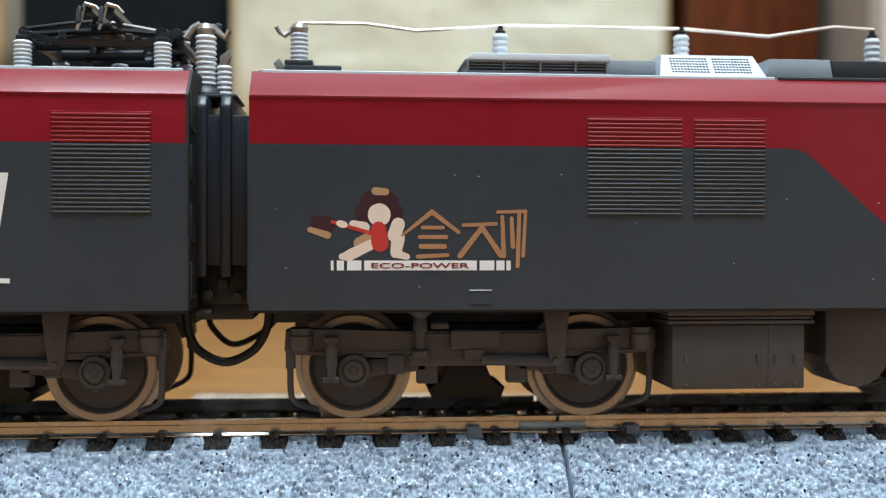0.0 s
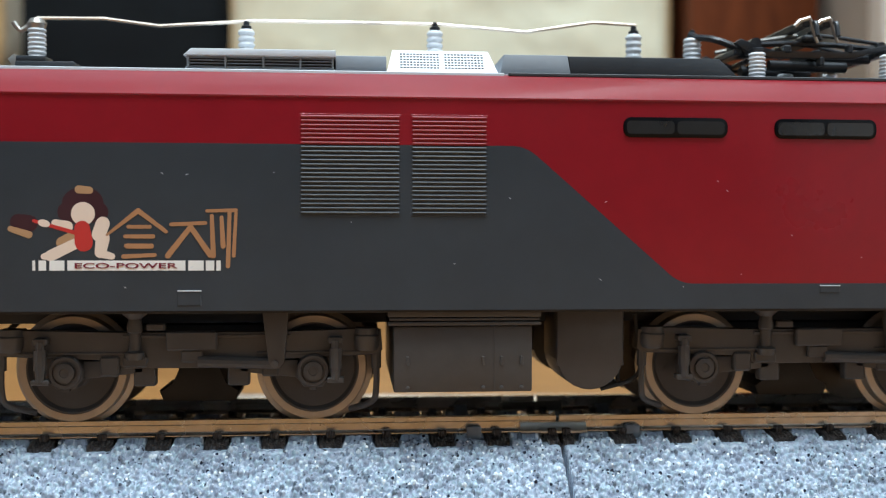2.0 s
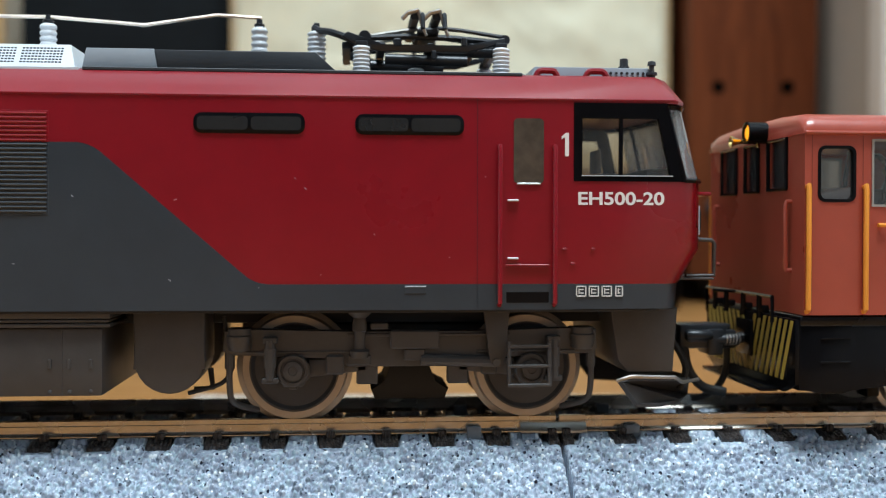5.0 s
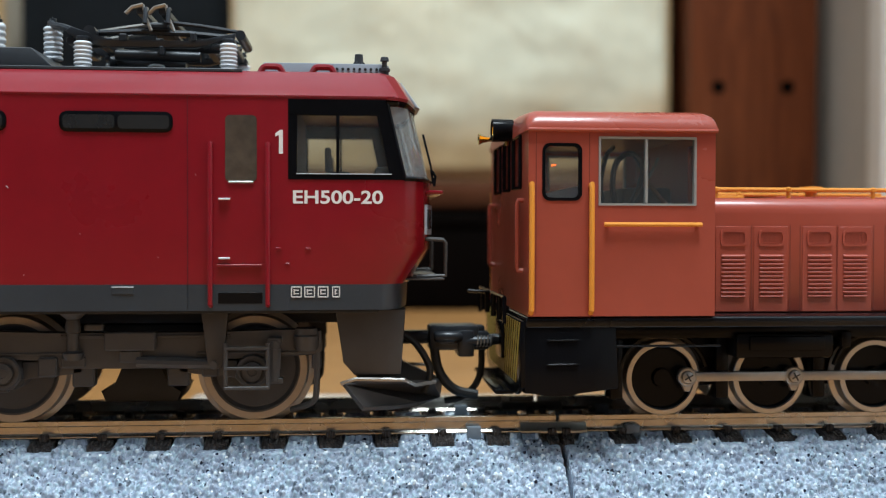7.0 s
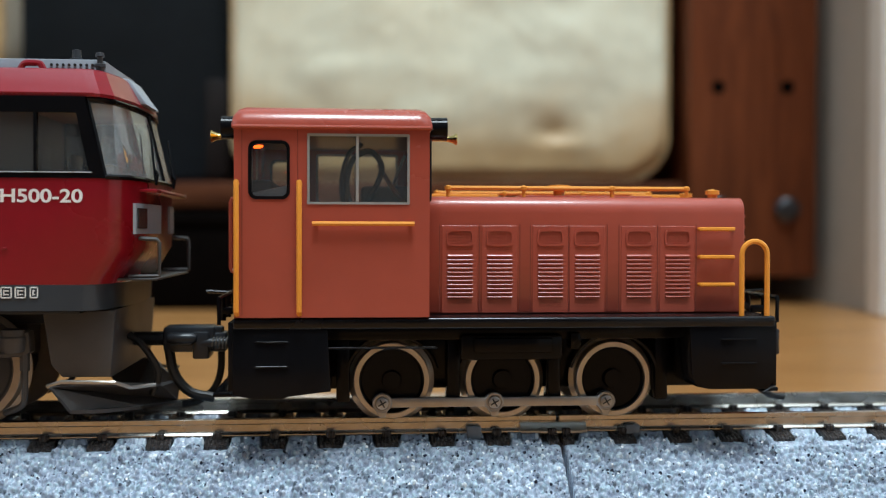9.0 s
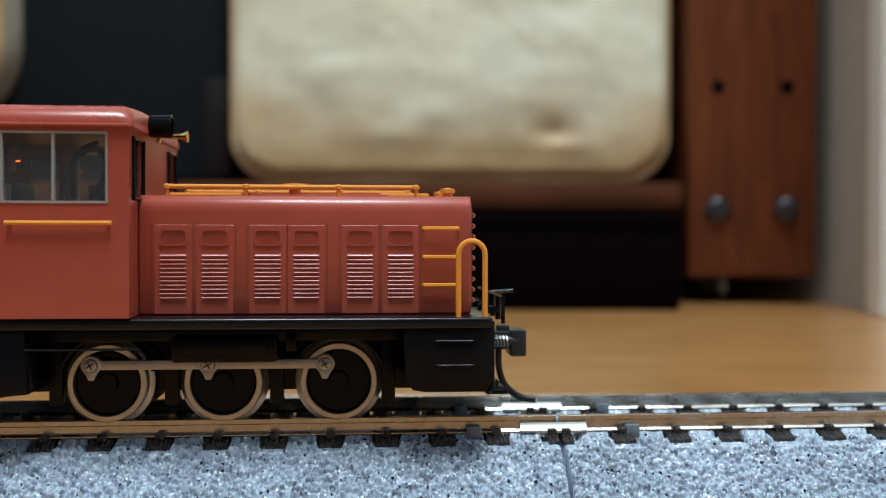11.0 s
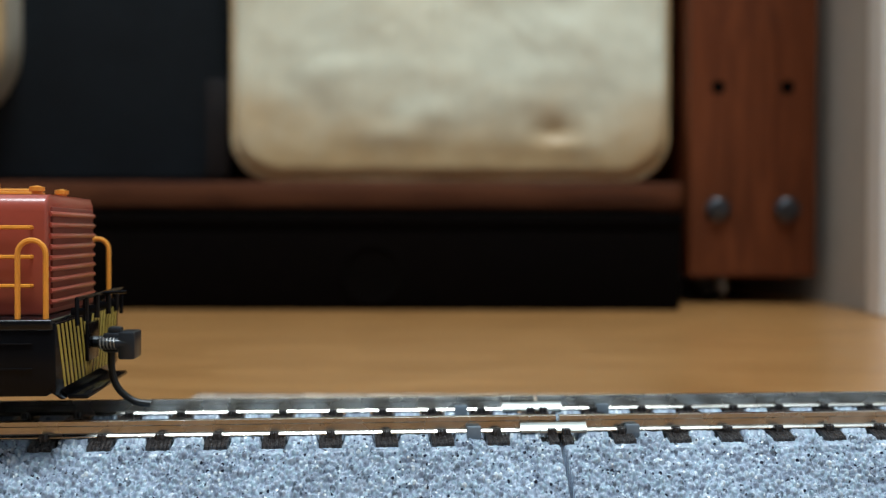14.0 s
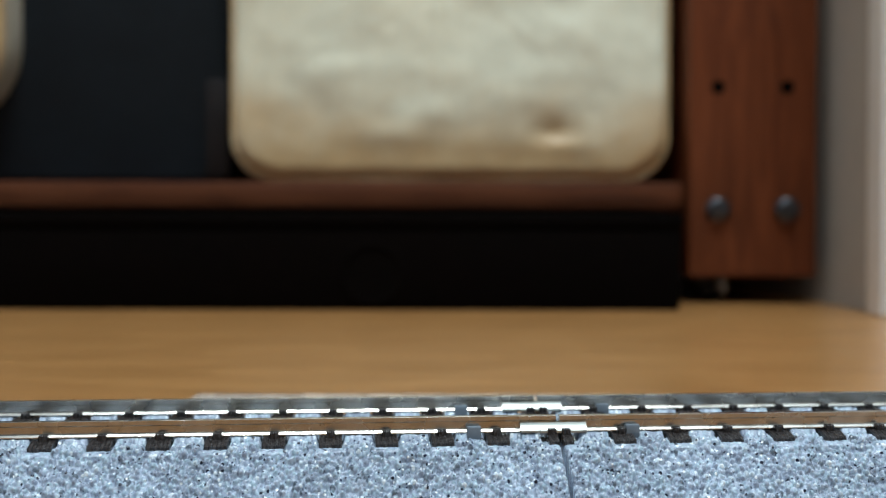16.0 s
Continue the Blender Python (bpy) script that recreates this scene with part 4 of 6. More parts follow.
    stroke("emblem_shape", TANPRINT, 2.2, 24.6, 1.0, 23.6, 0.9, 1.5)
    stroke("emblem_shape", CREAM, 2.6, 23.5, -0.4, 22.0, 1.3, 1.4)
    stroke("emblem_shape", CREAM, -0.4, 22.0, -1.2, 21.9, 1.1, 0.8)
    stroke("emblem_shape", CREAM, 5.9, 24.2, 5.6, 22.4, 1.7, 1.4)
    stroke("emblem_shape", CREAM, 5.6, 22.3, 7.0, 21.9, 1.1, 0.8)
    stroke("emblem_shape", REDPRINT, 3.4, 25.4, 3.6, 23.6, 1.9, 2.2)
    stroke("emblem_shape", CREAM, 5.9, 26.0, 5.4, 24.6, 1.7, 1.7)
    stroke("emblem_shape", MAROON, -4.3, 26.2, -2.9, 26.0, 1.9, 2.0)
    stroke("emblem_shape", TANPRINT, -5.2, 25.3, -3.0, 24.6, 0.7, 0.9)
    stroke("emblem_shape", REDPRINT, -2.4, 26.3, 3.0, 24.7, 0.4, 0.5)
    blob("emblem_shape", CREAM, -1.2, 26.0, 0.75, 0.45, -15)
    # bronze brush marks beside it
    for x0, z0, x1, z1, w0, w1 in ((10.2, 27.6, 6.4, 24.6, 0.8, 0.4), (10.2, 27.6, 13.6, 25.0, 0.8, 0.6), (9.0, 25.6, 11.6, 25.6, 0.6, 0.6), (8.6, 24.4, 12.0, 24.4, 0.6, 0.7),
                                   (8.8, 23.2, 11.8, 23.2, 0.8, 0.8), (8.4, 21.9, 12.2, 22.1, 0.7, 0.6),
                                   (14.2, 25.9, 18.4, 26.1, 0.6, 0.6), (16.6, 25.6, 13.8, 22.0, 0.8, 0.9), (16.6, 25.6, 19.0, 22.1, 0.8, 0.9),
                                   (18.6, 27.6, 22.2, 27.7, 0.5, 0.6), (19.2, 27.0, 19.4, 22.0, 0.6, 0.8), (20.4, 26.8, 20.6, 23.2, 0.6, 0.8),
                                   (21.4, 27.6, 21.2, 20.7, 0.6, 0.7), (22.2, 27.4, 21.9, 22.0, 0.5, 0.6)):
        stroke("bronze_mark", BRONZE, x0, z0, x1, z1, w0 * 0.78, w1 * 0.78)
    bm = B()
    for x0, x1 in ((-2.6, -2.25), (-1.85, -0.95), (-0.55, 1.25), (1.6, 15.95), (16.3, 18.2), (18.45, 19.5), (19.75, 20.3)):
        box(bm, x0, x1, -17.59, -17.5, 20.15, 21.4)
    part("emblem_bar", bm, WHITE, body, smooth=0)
    lettering("ECO-POWER", 2.5, 15.0, 20.42, 21.1, -17.6, WINE, body)
    # scratches and dust on the side
    rng = random.Random(5)
    bm = B()
    for i in range(20):
        x, z = rng.uniform(-10, 117), rng.uniform(17, 33)
        a, w = rng.uniform(-0.7, 0.7), rng.uniform(0.08, 0.34)
        prism(bm, [(x, z), (x + w, z + a * w), (x + w, z + a * w + 0.07), (x, z + 0.09)], -17.6, -17.5)
    part("paint_chips", bm, ROOFLIGHT, body, smooth=0)

    # cab
    plan = [(-17.5, 0.0), (-17.0, 1.4), (-15.0, 2.7), (-8.0, 3.9), (0, 4.2), (8.0, 3.9), (15.0, 2.7), (17.0, 1.4), (17.5, 0.0)]

    def ring(bm, z, x, k=1.0, narrow=0.0, back=119.6):
        c = [V(bm, x + px * k, py * (1 - narrow / 17.5), z) for py, px in plan]
        return [V(bm, back, -17.5 + narrow, z)] + c + [V(bm, back, 17.5 - narrow, z)]
    bm = B()
    quad_faces(bm, [ring(bm, 18.4, 131.4), ring(bm, 19.2, 131.9), ring(bm, 22.9, 134.2), ring(bm, 31.6, 134.2)])
    cab = part("cab", bm, RED, lo, "red driver's cab", smooth=50)
    bm = B()
    quad_faces(bm, [ring(bm, 15.15, 131.2, 0.95), ring(bm, 18.39, 131.4, 0.95)])
    part("cab_skirt", bm, SLATE, cab, smooth=50)
    bm = B()
    quad_faces(bm, [ring(bm, 41.7, 132.0), ring(bm, 42.1, 132.1), ring(bm, 45.4, 130.6, 0.92, 3.5), ring(bm, 45.75, 130.2, 0.88, 4.3), ring(bm, 46.0, 128.6, 0.85, 9.5)])
    part("cab_roof", bm, RED, cab, smooth=20)
    # black window band: posts and rails
    for s in (-1, 1):
        bm = B()
        y0, y1 = sorted((s * 17.62, s * 16.9))
        prism(bm, [(119.6, 31.6), (134.1, 31.6), (133.9, 32.35), (119.6, 32.35)], y0, y1)
        prism(bm, [(119.6, 39.7), (132.2, 39.7), (131.75, 41.7), (119.6, 41.7)], y0, y1)
        prism(bm, [(119.6, 32.3), (120.7, 32.3), (120.7, 39.8), (119.6, 39.8)], y0, y1)
        prism(bm, [(132.3, 32.35), (133.9, 32.35), (132.2, 39.7), (130.7, 39.7)], y0, y1)
        prism(bm, [(125.6, 32.3), (126.0, 32.3), (126.0, 39.8), (125.6, 39.8)], y0, y1)
        win = part("cab_window", bm, BLACK, cab, "black framed cab side window")
        bm = B()
        box(bm, 120.6, 132.6, -17.75 if s < 0 else 17.6, -17.6 if s < 0 else 17.75, 32.27, 32.38)
        part("sill", bm, ROOFLIGHT, win)
        bm = B()
        prism(bm, [(120.7, 32.3), (132.6, 32.3), (131.3, 39.8), (120.7, 39.8)], s * 17.0, s * 17.1)
        part("pane", bm, CLEAR, win, smooth=0).visible_shadow = False
    # windscreen
    def screen(i0, i1, inset=0.0):
        bm = B()
        lo_, hi_ = [], []
        for py, px in plan[i0:i1 + 1]:
            lo_.append(V(bm, 134.2 + px - inset, py, 31.6))
            hi_.append(V(bm, 131.85 + px - inset, py * 0.97, 41.7))
        for i in range(len(lo_) - 1):
            bm.faces.new((lo_[i], lo_[i + 1], hi_[i + 1], hi_[i]))
        bmesh.ops.solidify(bm, geom=bm.faces[:], thickness=0.3 * K)
        return bm
    ws = part("windscreen", screen(0, 8, 0.1), SCREEN, cab, "clear wraparound windscreen", smooth=60)
    ws.visible_shadow = False
    bm = B()
    for py, px in (plan[0], plan[4], plan[8]):
        w = 0.35 if abs(py) > 16 else 0.25
        tube(bm, [(134.2 + px, py, 31.6), (131.85 + px, py * 0.97, 41.7)], w, 6)
    tube(bm, [(134.2 + plan[6][1], 11.5, 31.6), (131.85 + plan[6][1], 11.2, 41.7)], 0.3, 6)
    tube(bm, [(134.2 + px, py, 31.75) for py, px in plan], 0.35, 6)
    tube(bm, [(131.85 + px, py * 0.97, 41.4) for py, px in plan], 0.45, 6)
    part("windscreen_frame", bm, BLACK, cab)
    for y in (-8, 6):
        bm = B()
        tube(bm, [(138.6, y, 31.6), (138.3, y + 0.5, 34), (137.4, y + 3, 38.5)], 0.16, 6)
        tube(bm, [(138.7, y, 31.2), (138.9, y, 32.6), (138.4, y + 0.2, 33.4)], 0.2, 6)
        part("wiper", bm, BLACK, cab)
    # cab inside
    bm = B()
    box(bm, 120, 134, -16.6, 16.6, 31.0, 31.75)
    box(bm, 119.7, 120.4, -16.6, 16.6, 31.7, 41.6)
    box(bm, 130.6, 134.2, -12, 12, 31.7, 33.6, 0.4)
    for y in (-9, 8):
        box(bm, 124.4, 127.4, y - 2.2, y + 2.2, 31.7, 33.0, 0.4)
        box(bm, 124.0, 124.8, y - 2.0, y + 2.0, 33.0, 36.2, 0.3)
    part("cab_interior", bm, INSIDE, cab)
    # lamps on the nose
    for s in (-1, 1):
        bm = B()
        face = [(14.6, 136.9), (14.4, 137.3), (8.2, 138.35), (3.6, 138.6), (3.6, 136.5), (14.6, 136.0)]
        a, b2 = [V(bm, px, s * py, 24.7) for py, px in face], [V(bm, px, s * py, 28.6) for py, px in face]
        quad_faces(bm, [a, b2])
        h = part("headlight_housing", bm, ROOFGREY, cab, "silver headlight housing")
        bm = B()
        quad_faces(bm, [[V(bm, *p) for p in ((136.6, s * 13.9, q), (137.62, s * 13.9, q), (138.1, s * 10.9, q), (136.6, s * 10.9, q))] for q in (25.4, 28.0)])
        part("headlight", bm, SMOKED, h, "dark headlight glass")
        bm = B()
        tube(bm, [(136.5, s * 12.5, 24.2), (139.6, s * 12.5, 24.0), (139.9, s * 12.5, 23.6), (139.9, s * 12.5, 19.3), (136, s * 12.5, 19.2)], 0.28, 8)
        part("front_rail", bm, UNDER, cab)
    bm = B()
    box(bm, 132.5, 139.7, -13.2, 13.2, 18.7, 19.0, 0.1)
    part("front_step", bm, UNDER, cab)
    bm = B()
    box(bm, 137.2, 139.6, -12.4, 12.4, 30.0, 30.55, 0.2)
    part("nose_handrail", bm, RED, cab)
    # cab roof box, horn covers
    bm = B()
    prism(bm, [(115.2, 45.7), (115.9, 47.5), (131.4, 47.5), (132.5, 47.25), (132.6, 45.3), (131.0, 45.2)], -9.5, 9.5, 0.15)
    prism(bm, [(132.6, 46.0), (134.4, 45.8), (137.0, 42.2), (134.4, 42.2)], -4.2, 4.2, 0.25)
    rb = part("roof_box", bm, ROOFGREY, lo, "grey slatted roof box")
    bm = B()
    for i in range(9):
        for j in range(2):
            x, z = 125.6 + i * 0.75, 46.2 + j * 0.55
            rod(bm, (x, -9.62, z), (x, -9.45, z), 0.2, 6)
    part("grille_holes", bm, UNDER_DARK, rb)
    for x in (117.1, 123.8):
        bm = B()
        tube(bm, smooth_path([(x - 1.5, -11.8, 45.7), (x - 1.0, -11.8, 46.5), (x, -11.8, 46.6), (x + 1.0, -11.8, 46.5), (x + 1.5, -11.8, 45.7)], 3), 0.42, 8)
        box(bm, x - 1.5, x + 1.5, -12.2, -11.2, 45.4, 45.9, 0.15)
        part("lifting_lug", bm, RED, lo)
    bm = B()
    turned(bm, (128.5, -8.2, 46.2), (0, 0, 1), [(0, 0.85), (1.6, 0.8), (1.65, 0.6), (2.7, 0.55), (2.8, 0.1)], 14)
    part("antenna", bm, ROOFDARK, lo)
    bm = B()
    turned(bm, (131.9, -10.0, 45.4), (0, 0, 1), [(0, 0.55), (1.0, 0.5), (1.05, 0.75), (1.4, 0.75), (1.5, 0.35), (2.3, 0.35), (2.4, 0.6), (2.9, 0.5), (3.0, 0.1)], 14)
    part("whistle", bm, ROOFDARK, lo)

    # roof equipment
    bm = B()
    box(bm, 15.0, 34.4, -11.5, 11.5, 46.0, 46.5, 0.1)
    prism(bm, [(14.9, 47.85), (15.9, 48.75), (34.5, 48.75), (34.5, 47.85)], -12.4, 12.4, 0.08)
    ac = part("roof_cooler", bm, ROOFLIGHT, lo, "silver grey roof cooler with dark slots")
    bm = B()
    box(bm, 15.3, 34.2, -11.0, 11.0, 46.4, 48.1)
    part("cooler_core", bm, UNDER_DARK, ac)
    bm = B()
    for x in (15.4, 20.2, 25.1, 29.9, 34.1):
        box(bm, x - 0.12, x + 0.12, -11.9, 11.9, 46.3, 47.95)
    for z in (46.55, 46.95, 47.35, 47.7):
        box(bm, 15.4, 34.2, -11.7, 11.7, z - 0.05, z + 0.05)
    part("grille_bar", bm, ROOFGREY, ac)
    bm = B()
    box(bm, 34.45, 41.2, -10.5, 10.5, 46.0, 48.4, 0.15)
    part("roof_duct", bm, ROOFGREY, lo)
    bm = B()
    lo_ = [V(bm, *p) for p in ((41.2, -12.6, 46.0), (55.9, -12.6, 46.0), (55.9, 12.6, 46.0), (41.2, 12.6, 46.0))]
    hi_ = [V(bm, *p) for p in ((42.0, -10.2, 49.25), (54.8, -10.2, 49.25), (54.8, 10.2, 49.25), (42.0, 10.2, 49.25))]
    quad_faces(bm, [lo_, hi_])
    fan = part("fan_box", bm, ROOFLIGHT, lo, "silver grey perforated fan box")
    bm = B()
    for x0, x1 in ((42.9, 48.2), (48.8, 54.1)):
        n = 12
        for i in range(n):
            for j in range(6):
                x, z = x0 + (x1 - x0) * (i + 0.5) / n, 46.65 + j * 0.4
                y = -12.6 + (z - 46.0) * 2.4 / 3.25
                box(bm, x - 0.15, x + 0.15, y - 0.05, y + 0.1, z - 0.13, z + 0.13)
    part("fan_grille", bm, ROOFDARK, fan, smooth=0)
    bm = B()
    prism(bm, [(56.3, 46.0), (56.9, 48.8), (65.5, 48.8), (66.0, 46.0)], -11.0, 11.0, 0.1)
    part("roof_hatch", bm, ROOFGREY, lo, "grey roof hatch")
    bm = B()
    prism(bm, [(66.0, 46.0), (65.6, 48.7), (86.4, 48.7), (89.4, 46.0)], -11.0, 11.0, 0.1)
    part("roof_hatch", bm, ROOFDARK, lo, "dark grey roof hatch")
    insulator(lo, -7.5, 2, 49.2, 53.6, 1.3, True)
    bm = B()
    box(bm, -9.4, -1.4, -2, 6, 46.0, 48.4, 0.25)
    box(bm, -9.4, -5.4, -1.6, 5.6, 48.3, 49.2, 0.2)
    part("insulator_base", bm, ROOFDARK, lo)
    bm = B()
    turned(bm, (-7.5, 2, 53.4), (0, 0, 1), [(0, 1.1), (0.8, 1.35), (1.5, 0.9), (1.7, 0.2)], 12)
    tube(bm, [(-8.4, 2, 54.0), (-9.6, 2, 53.2), (-10.2, 2, 53.6), (-10.7, 2, 54.4)], 0.4, 8)
    part("clamp", bm, STEEL, lo)
    bm = B()
    prism(bm, [(-10.4, 46.0), (-9.4, 46.0), (-9.4, 48.4), (-10.2, 49.8), (-11.1, 49.0), (-10.4, 48.0)], 0.5, 3.5, 0.15)
    part("deflector", bm, STEEL, lo)
    for x, z0, z1 in ((21.6, 48.7, 53.9), (48.6, 49.2, 54.2), (78.0, 48.6, 54.2)):
        insulator(lo, x, 2, z0, z1, 1.2, True, 6)
    bm = B()
    tube(bm, [(-7.5, 2, 55.0), (1.8, 2, 55.1), (9.4, 2, 54.2), (21.6, 2, 55.1), (23, 2, 55.2), (48.9, 2, 55.2), (61.9, 2, 54.3), (72.0, 2, 55.9), (78.3, 2, 55.6)], 0.25, 8)
    part("roof_conductor", bm, COPPER, lo, "bare kinked copper conductor")
    insulator(lo, 86.2, 0, 48.7, 53.4, 1.35, True)
    pantograph(lo, 89.5, 112.2, 50.0, False)

    # underframe
    bm = B()
    box(bm, -11.5, 130, -6.0, 6.0, 12.6, 15.3, 0.3)
    # dark plate added to keep the body's red bounce off the wheels
    box(bm, -12.6, 131, -17.2, 17.2, 14.75, 15.12, 0.05)
    part("underframe", bm, UNDER_DARK, lo)
    rolling = bogie(lo, 0.3, 31.65) + bogie(lo, 83.6, 114.8)
    bm = B()
    box(bm, 42.0, 60.0, -16.0, 16.0, 4.35, 12.9, 0.25)
    eq = part("equipment_box", bm, UNDER, lo, "grey equipment box with hinged lids")
    for z0, z1, q in ((13.0, 13.5, 0), (13.6, 14.0, 0.2), (14.1, 15.1, 0)):
        bm = B()
        box(bm, 41.2 + q, 61.1 - q, -16.6 + q, 16.6 - q, z0, z1, 0.15)
        part("top_rib", bm, UNDER, eq)
    for x in (43.8, 53.6, 56.0, 58.6):
        bm = B()
        box(bm, x - 0.2, x + 0.2, -16.25, -15.9, 7.8, 9.0, 0.06, 1)
        part("latch", bm, UNDER, eq)
        bm = B()
        turned(bm, (x, -15.95, 4.9), (0, -1, 0), [(0, 0.3), (0.2, 0.28), (0.28, 0.1)], 10)
        part("bolt", bm, UNDER, eq)
    bm = B()
    box(bm, 55.0, 55.12, -16.08, -15.9, 4.4, 12.9)
    part("panel_line", bm, UNDER, eq)
    for s in (-1, 1):
        bm = B()
        tank = [(63.5, 15.0), (63.5, 8.3)] + arc(68.0, 8.7, 4.45, 183, 357, 12) + [(72.5, 8.3), (72.5, 15.0)]
        prism(bm, tank, s * 5.0, s * 14.5, 0.25)
        part("tank", bm, UNDER, lo, "rounded grey tank")
    bm = B()
    tube(bm, smooth_path([(74.6, -12, 14), (75.2, -12, 9), (75.6, -12, 7.2), (74.2, -12, 5.2), (70, -12, 4.0)], 4), 0.3, 8)
    tube(bm, [(72.6, -10, 7), (72.9, -10, 4.4), (70.5, -10, 4.2)], 0.4, 8)
    part("pipe", bm, UNDER_DARK, lo)
    # ladder at the cab bogie, end skirt, snow plough
    bm = B()
    for x in (111.6, 116.9):
        rod(bm, (x, -15.6, 5.0), (x, -15.6, 10.8), 0.28, 6)
    for z in (5.1, 7.6, 10.2):
        box(bm, 111.4, 117.1, -15.9, -15.3, z - 0.2, z + 0.2, 0.06, 1)
    part("step_ladder", bm, UNDER, lo)
    bm = B()
    prism(bm, [(125.4, 15.0), (126.5, 8.0), (127.9, 6.4), (134.0, 6.4), (134.6, 15.0)], -13.6, 13.6, 0.25)
    part("end_skirt", bm, UNDER, lo)
    for s in (-1, 1):
        bm = B()
        a = [V(bm, *p) for p in ((126.2, s * 14.0, 5.3), (128.0, s * 14.4, 5.9), (134.4, s * 13.0, 5.6), (138.6, s * 5, 4.4), (140.2, 0, 4.2),
                                 (139.6, 0, 1.2), (136.5, s * 8, 1.3), (132.6, s * 12.6, 1.6), (128.9, s * 13.6, 1.7))]
        bm.faces.new(a)
        bmesh.ops.triangulate(bm, faces=bm.faces[:])
        bmesh.ops.solidify(bm, geom=bm.faces[:], thickness=0.5 * K)
        p = part("snow_plough", bm, UNDER, lo)
        bm = B()
        tube(bm, [(126.2, s * 14.1, 5.3), (128.0, s * 14.5, 5.95), (134.4, s * 13.1, 5.6), (136.0, s * 11.5, 4.7), (138.8, s * 9.5, 4.8)], 0.28, 6)
        part("rim", bm, STEEL, p)
    # rear end
    bm = B()
    box(bm, -13.6, -12.7, -13, 13, 15.5, 39.5, 0.3)
    part("end_wall", bm, SLATE, lo)
    # front coupler
    bm = B()
    rod(bm, (133, 0, 10), (139.5, 0, 10), 1.0, 10)
    box(bm, 138.5, 145.6, -2.2, 2.4, 8.2, 11.8, 0.5)
    box(bm, 139.5, 142.6, -2.9, -1.8, 9.2, 10.6, 0.3)
    turned(bm, (139.2, -2.6, 10.2), (1, 0, 0), [(0, 0.6), (0.3, 0.8), (3.4, 0.8), (4.0, 0.5)], 10)
    part("coupler", bm, PANTO, lo, "dark metal knuckle coupler")
    bm = B()
    tube(bm, smooth_path([(139.2, -1.5, 9.0), (140.0, -1.5, 5.2), (142.2, -1.5, 2.6), (145.5, -1.5, 1.8)], 6), 0.7, 10)
    tube(bm, smooth_path([(134.5, -5, 11), (136.5, -5.5, 9.5), (138.4, -5.2, 6), (137.6, -5, 2.8)], 6), 0.5, 8)
    part("hose", bm, RUBBER, lo)
    return lo, rolling


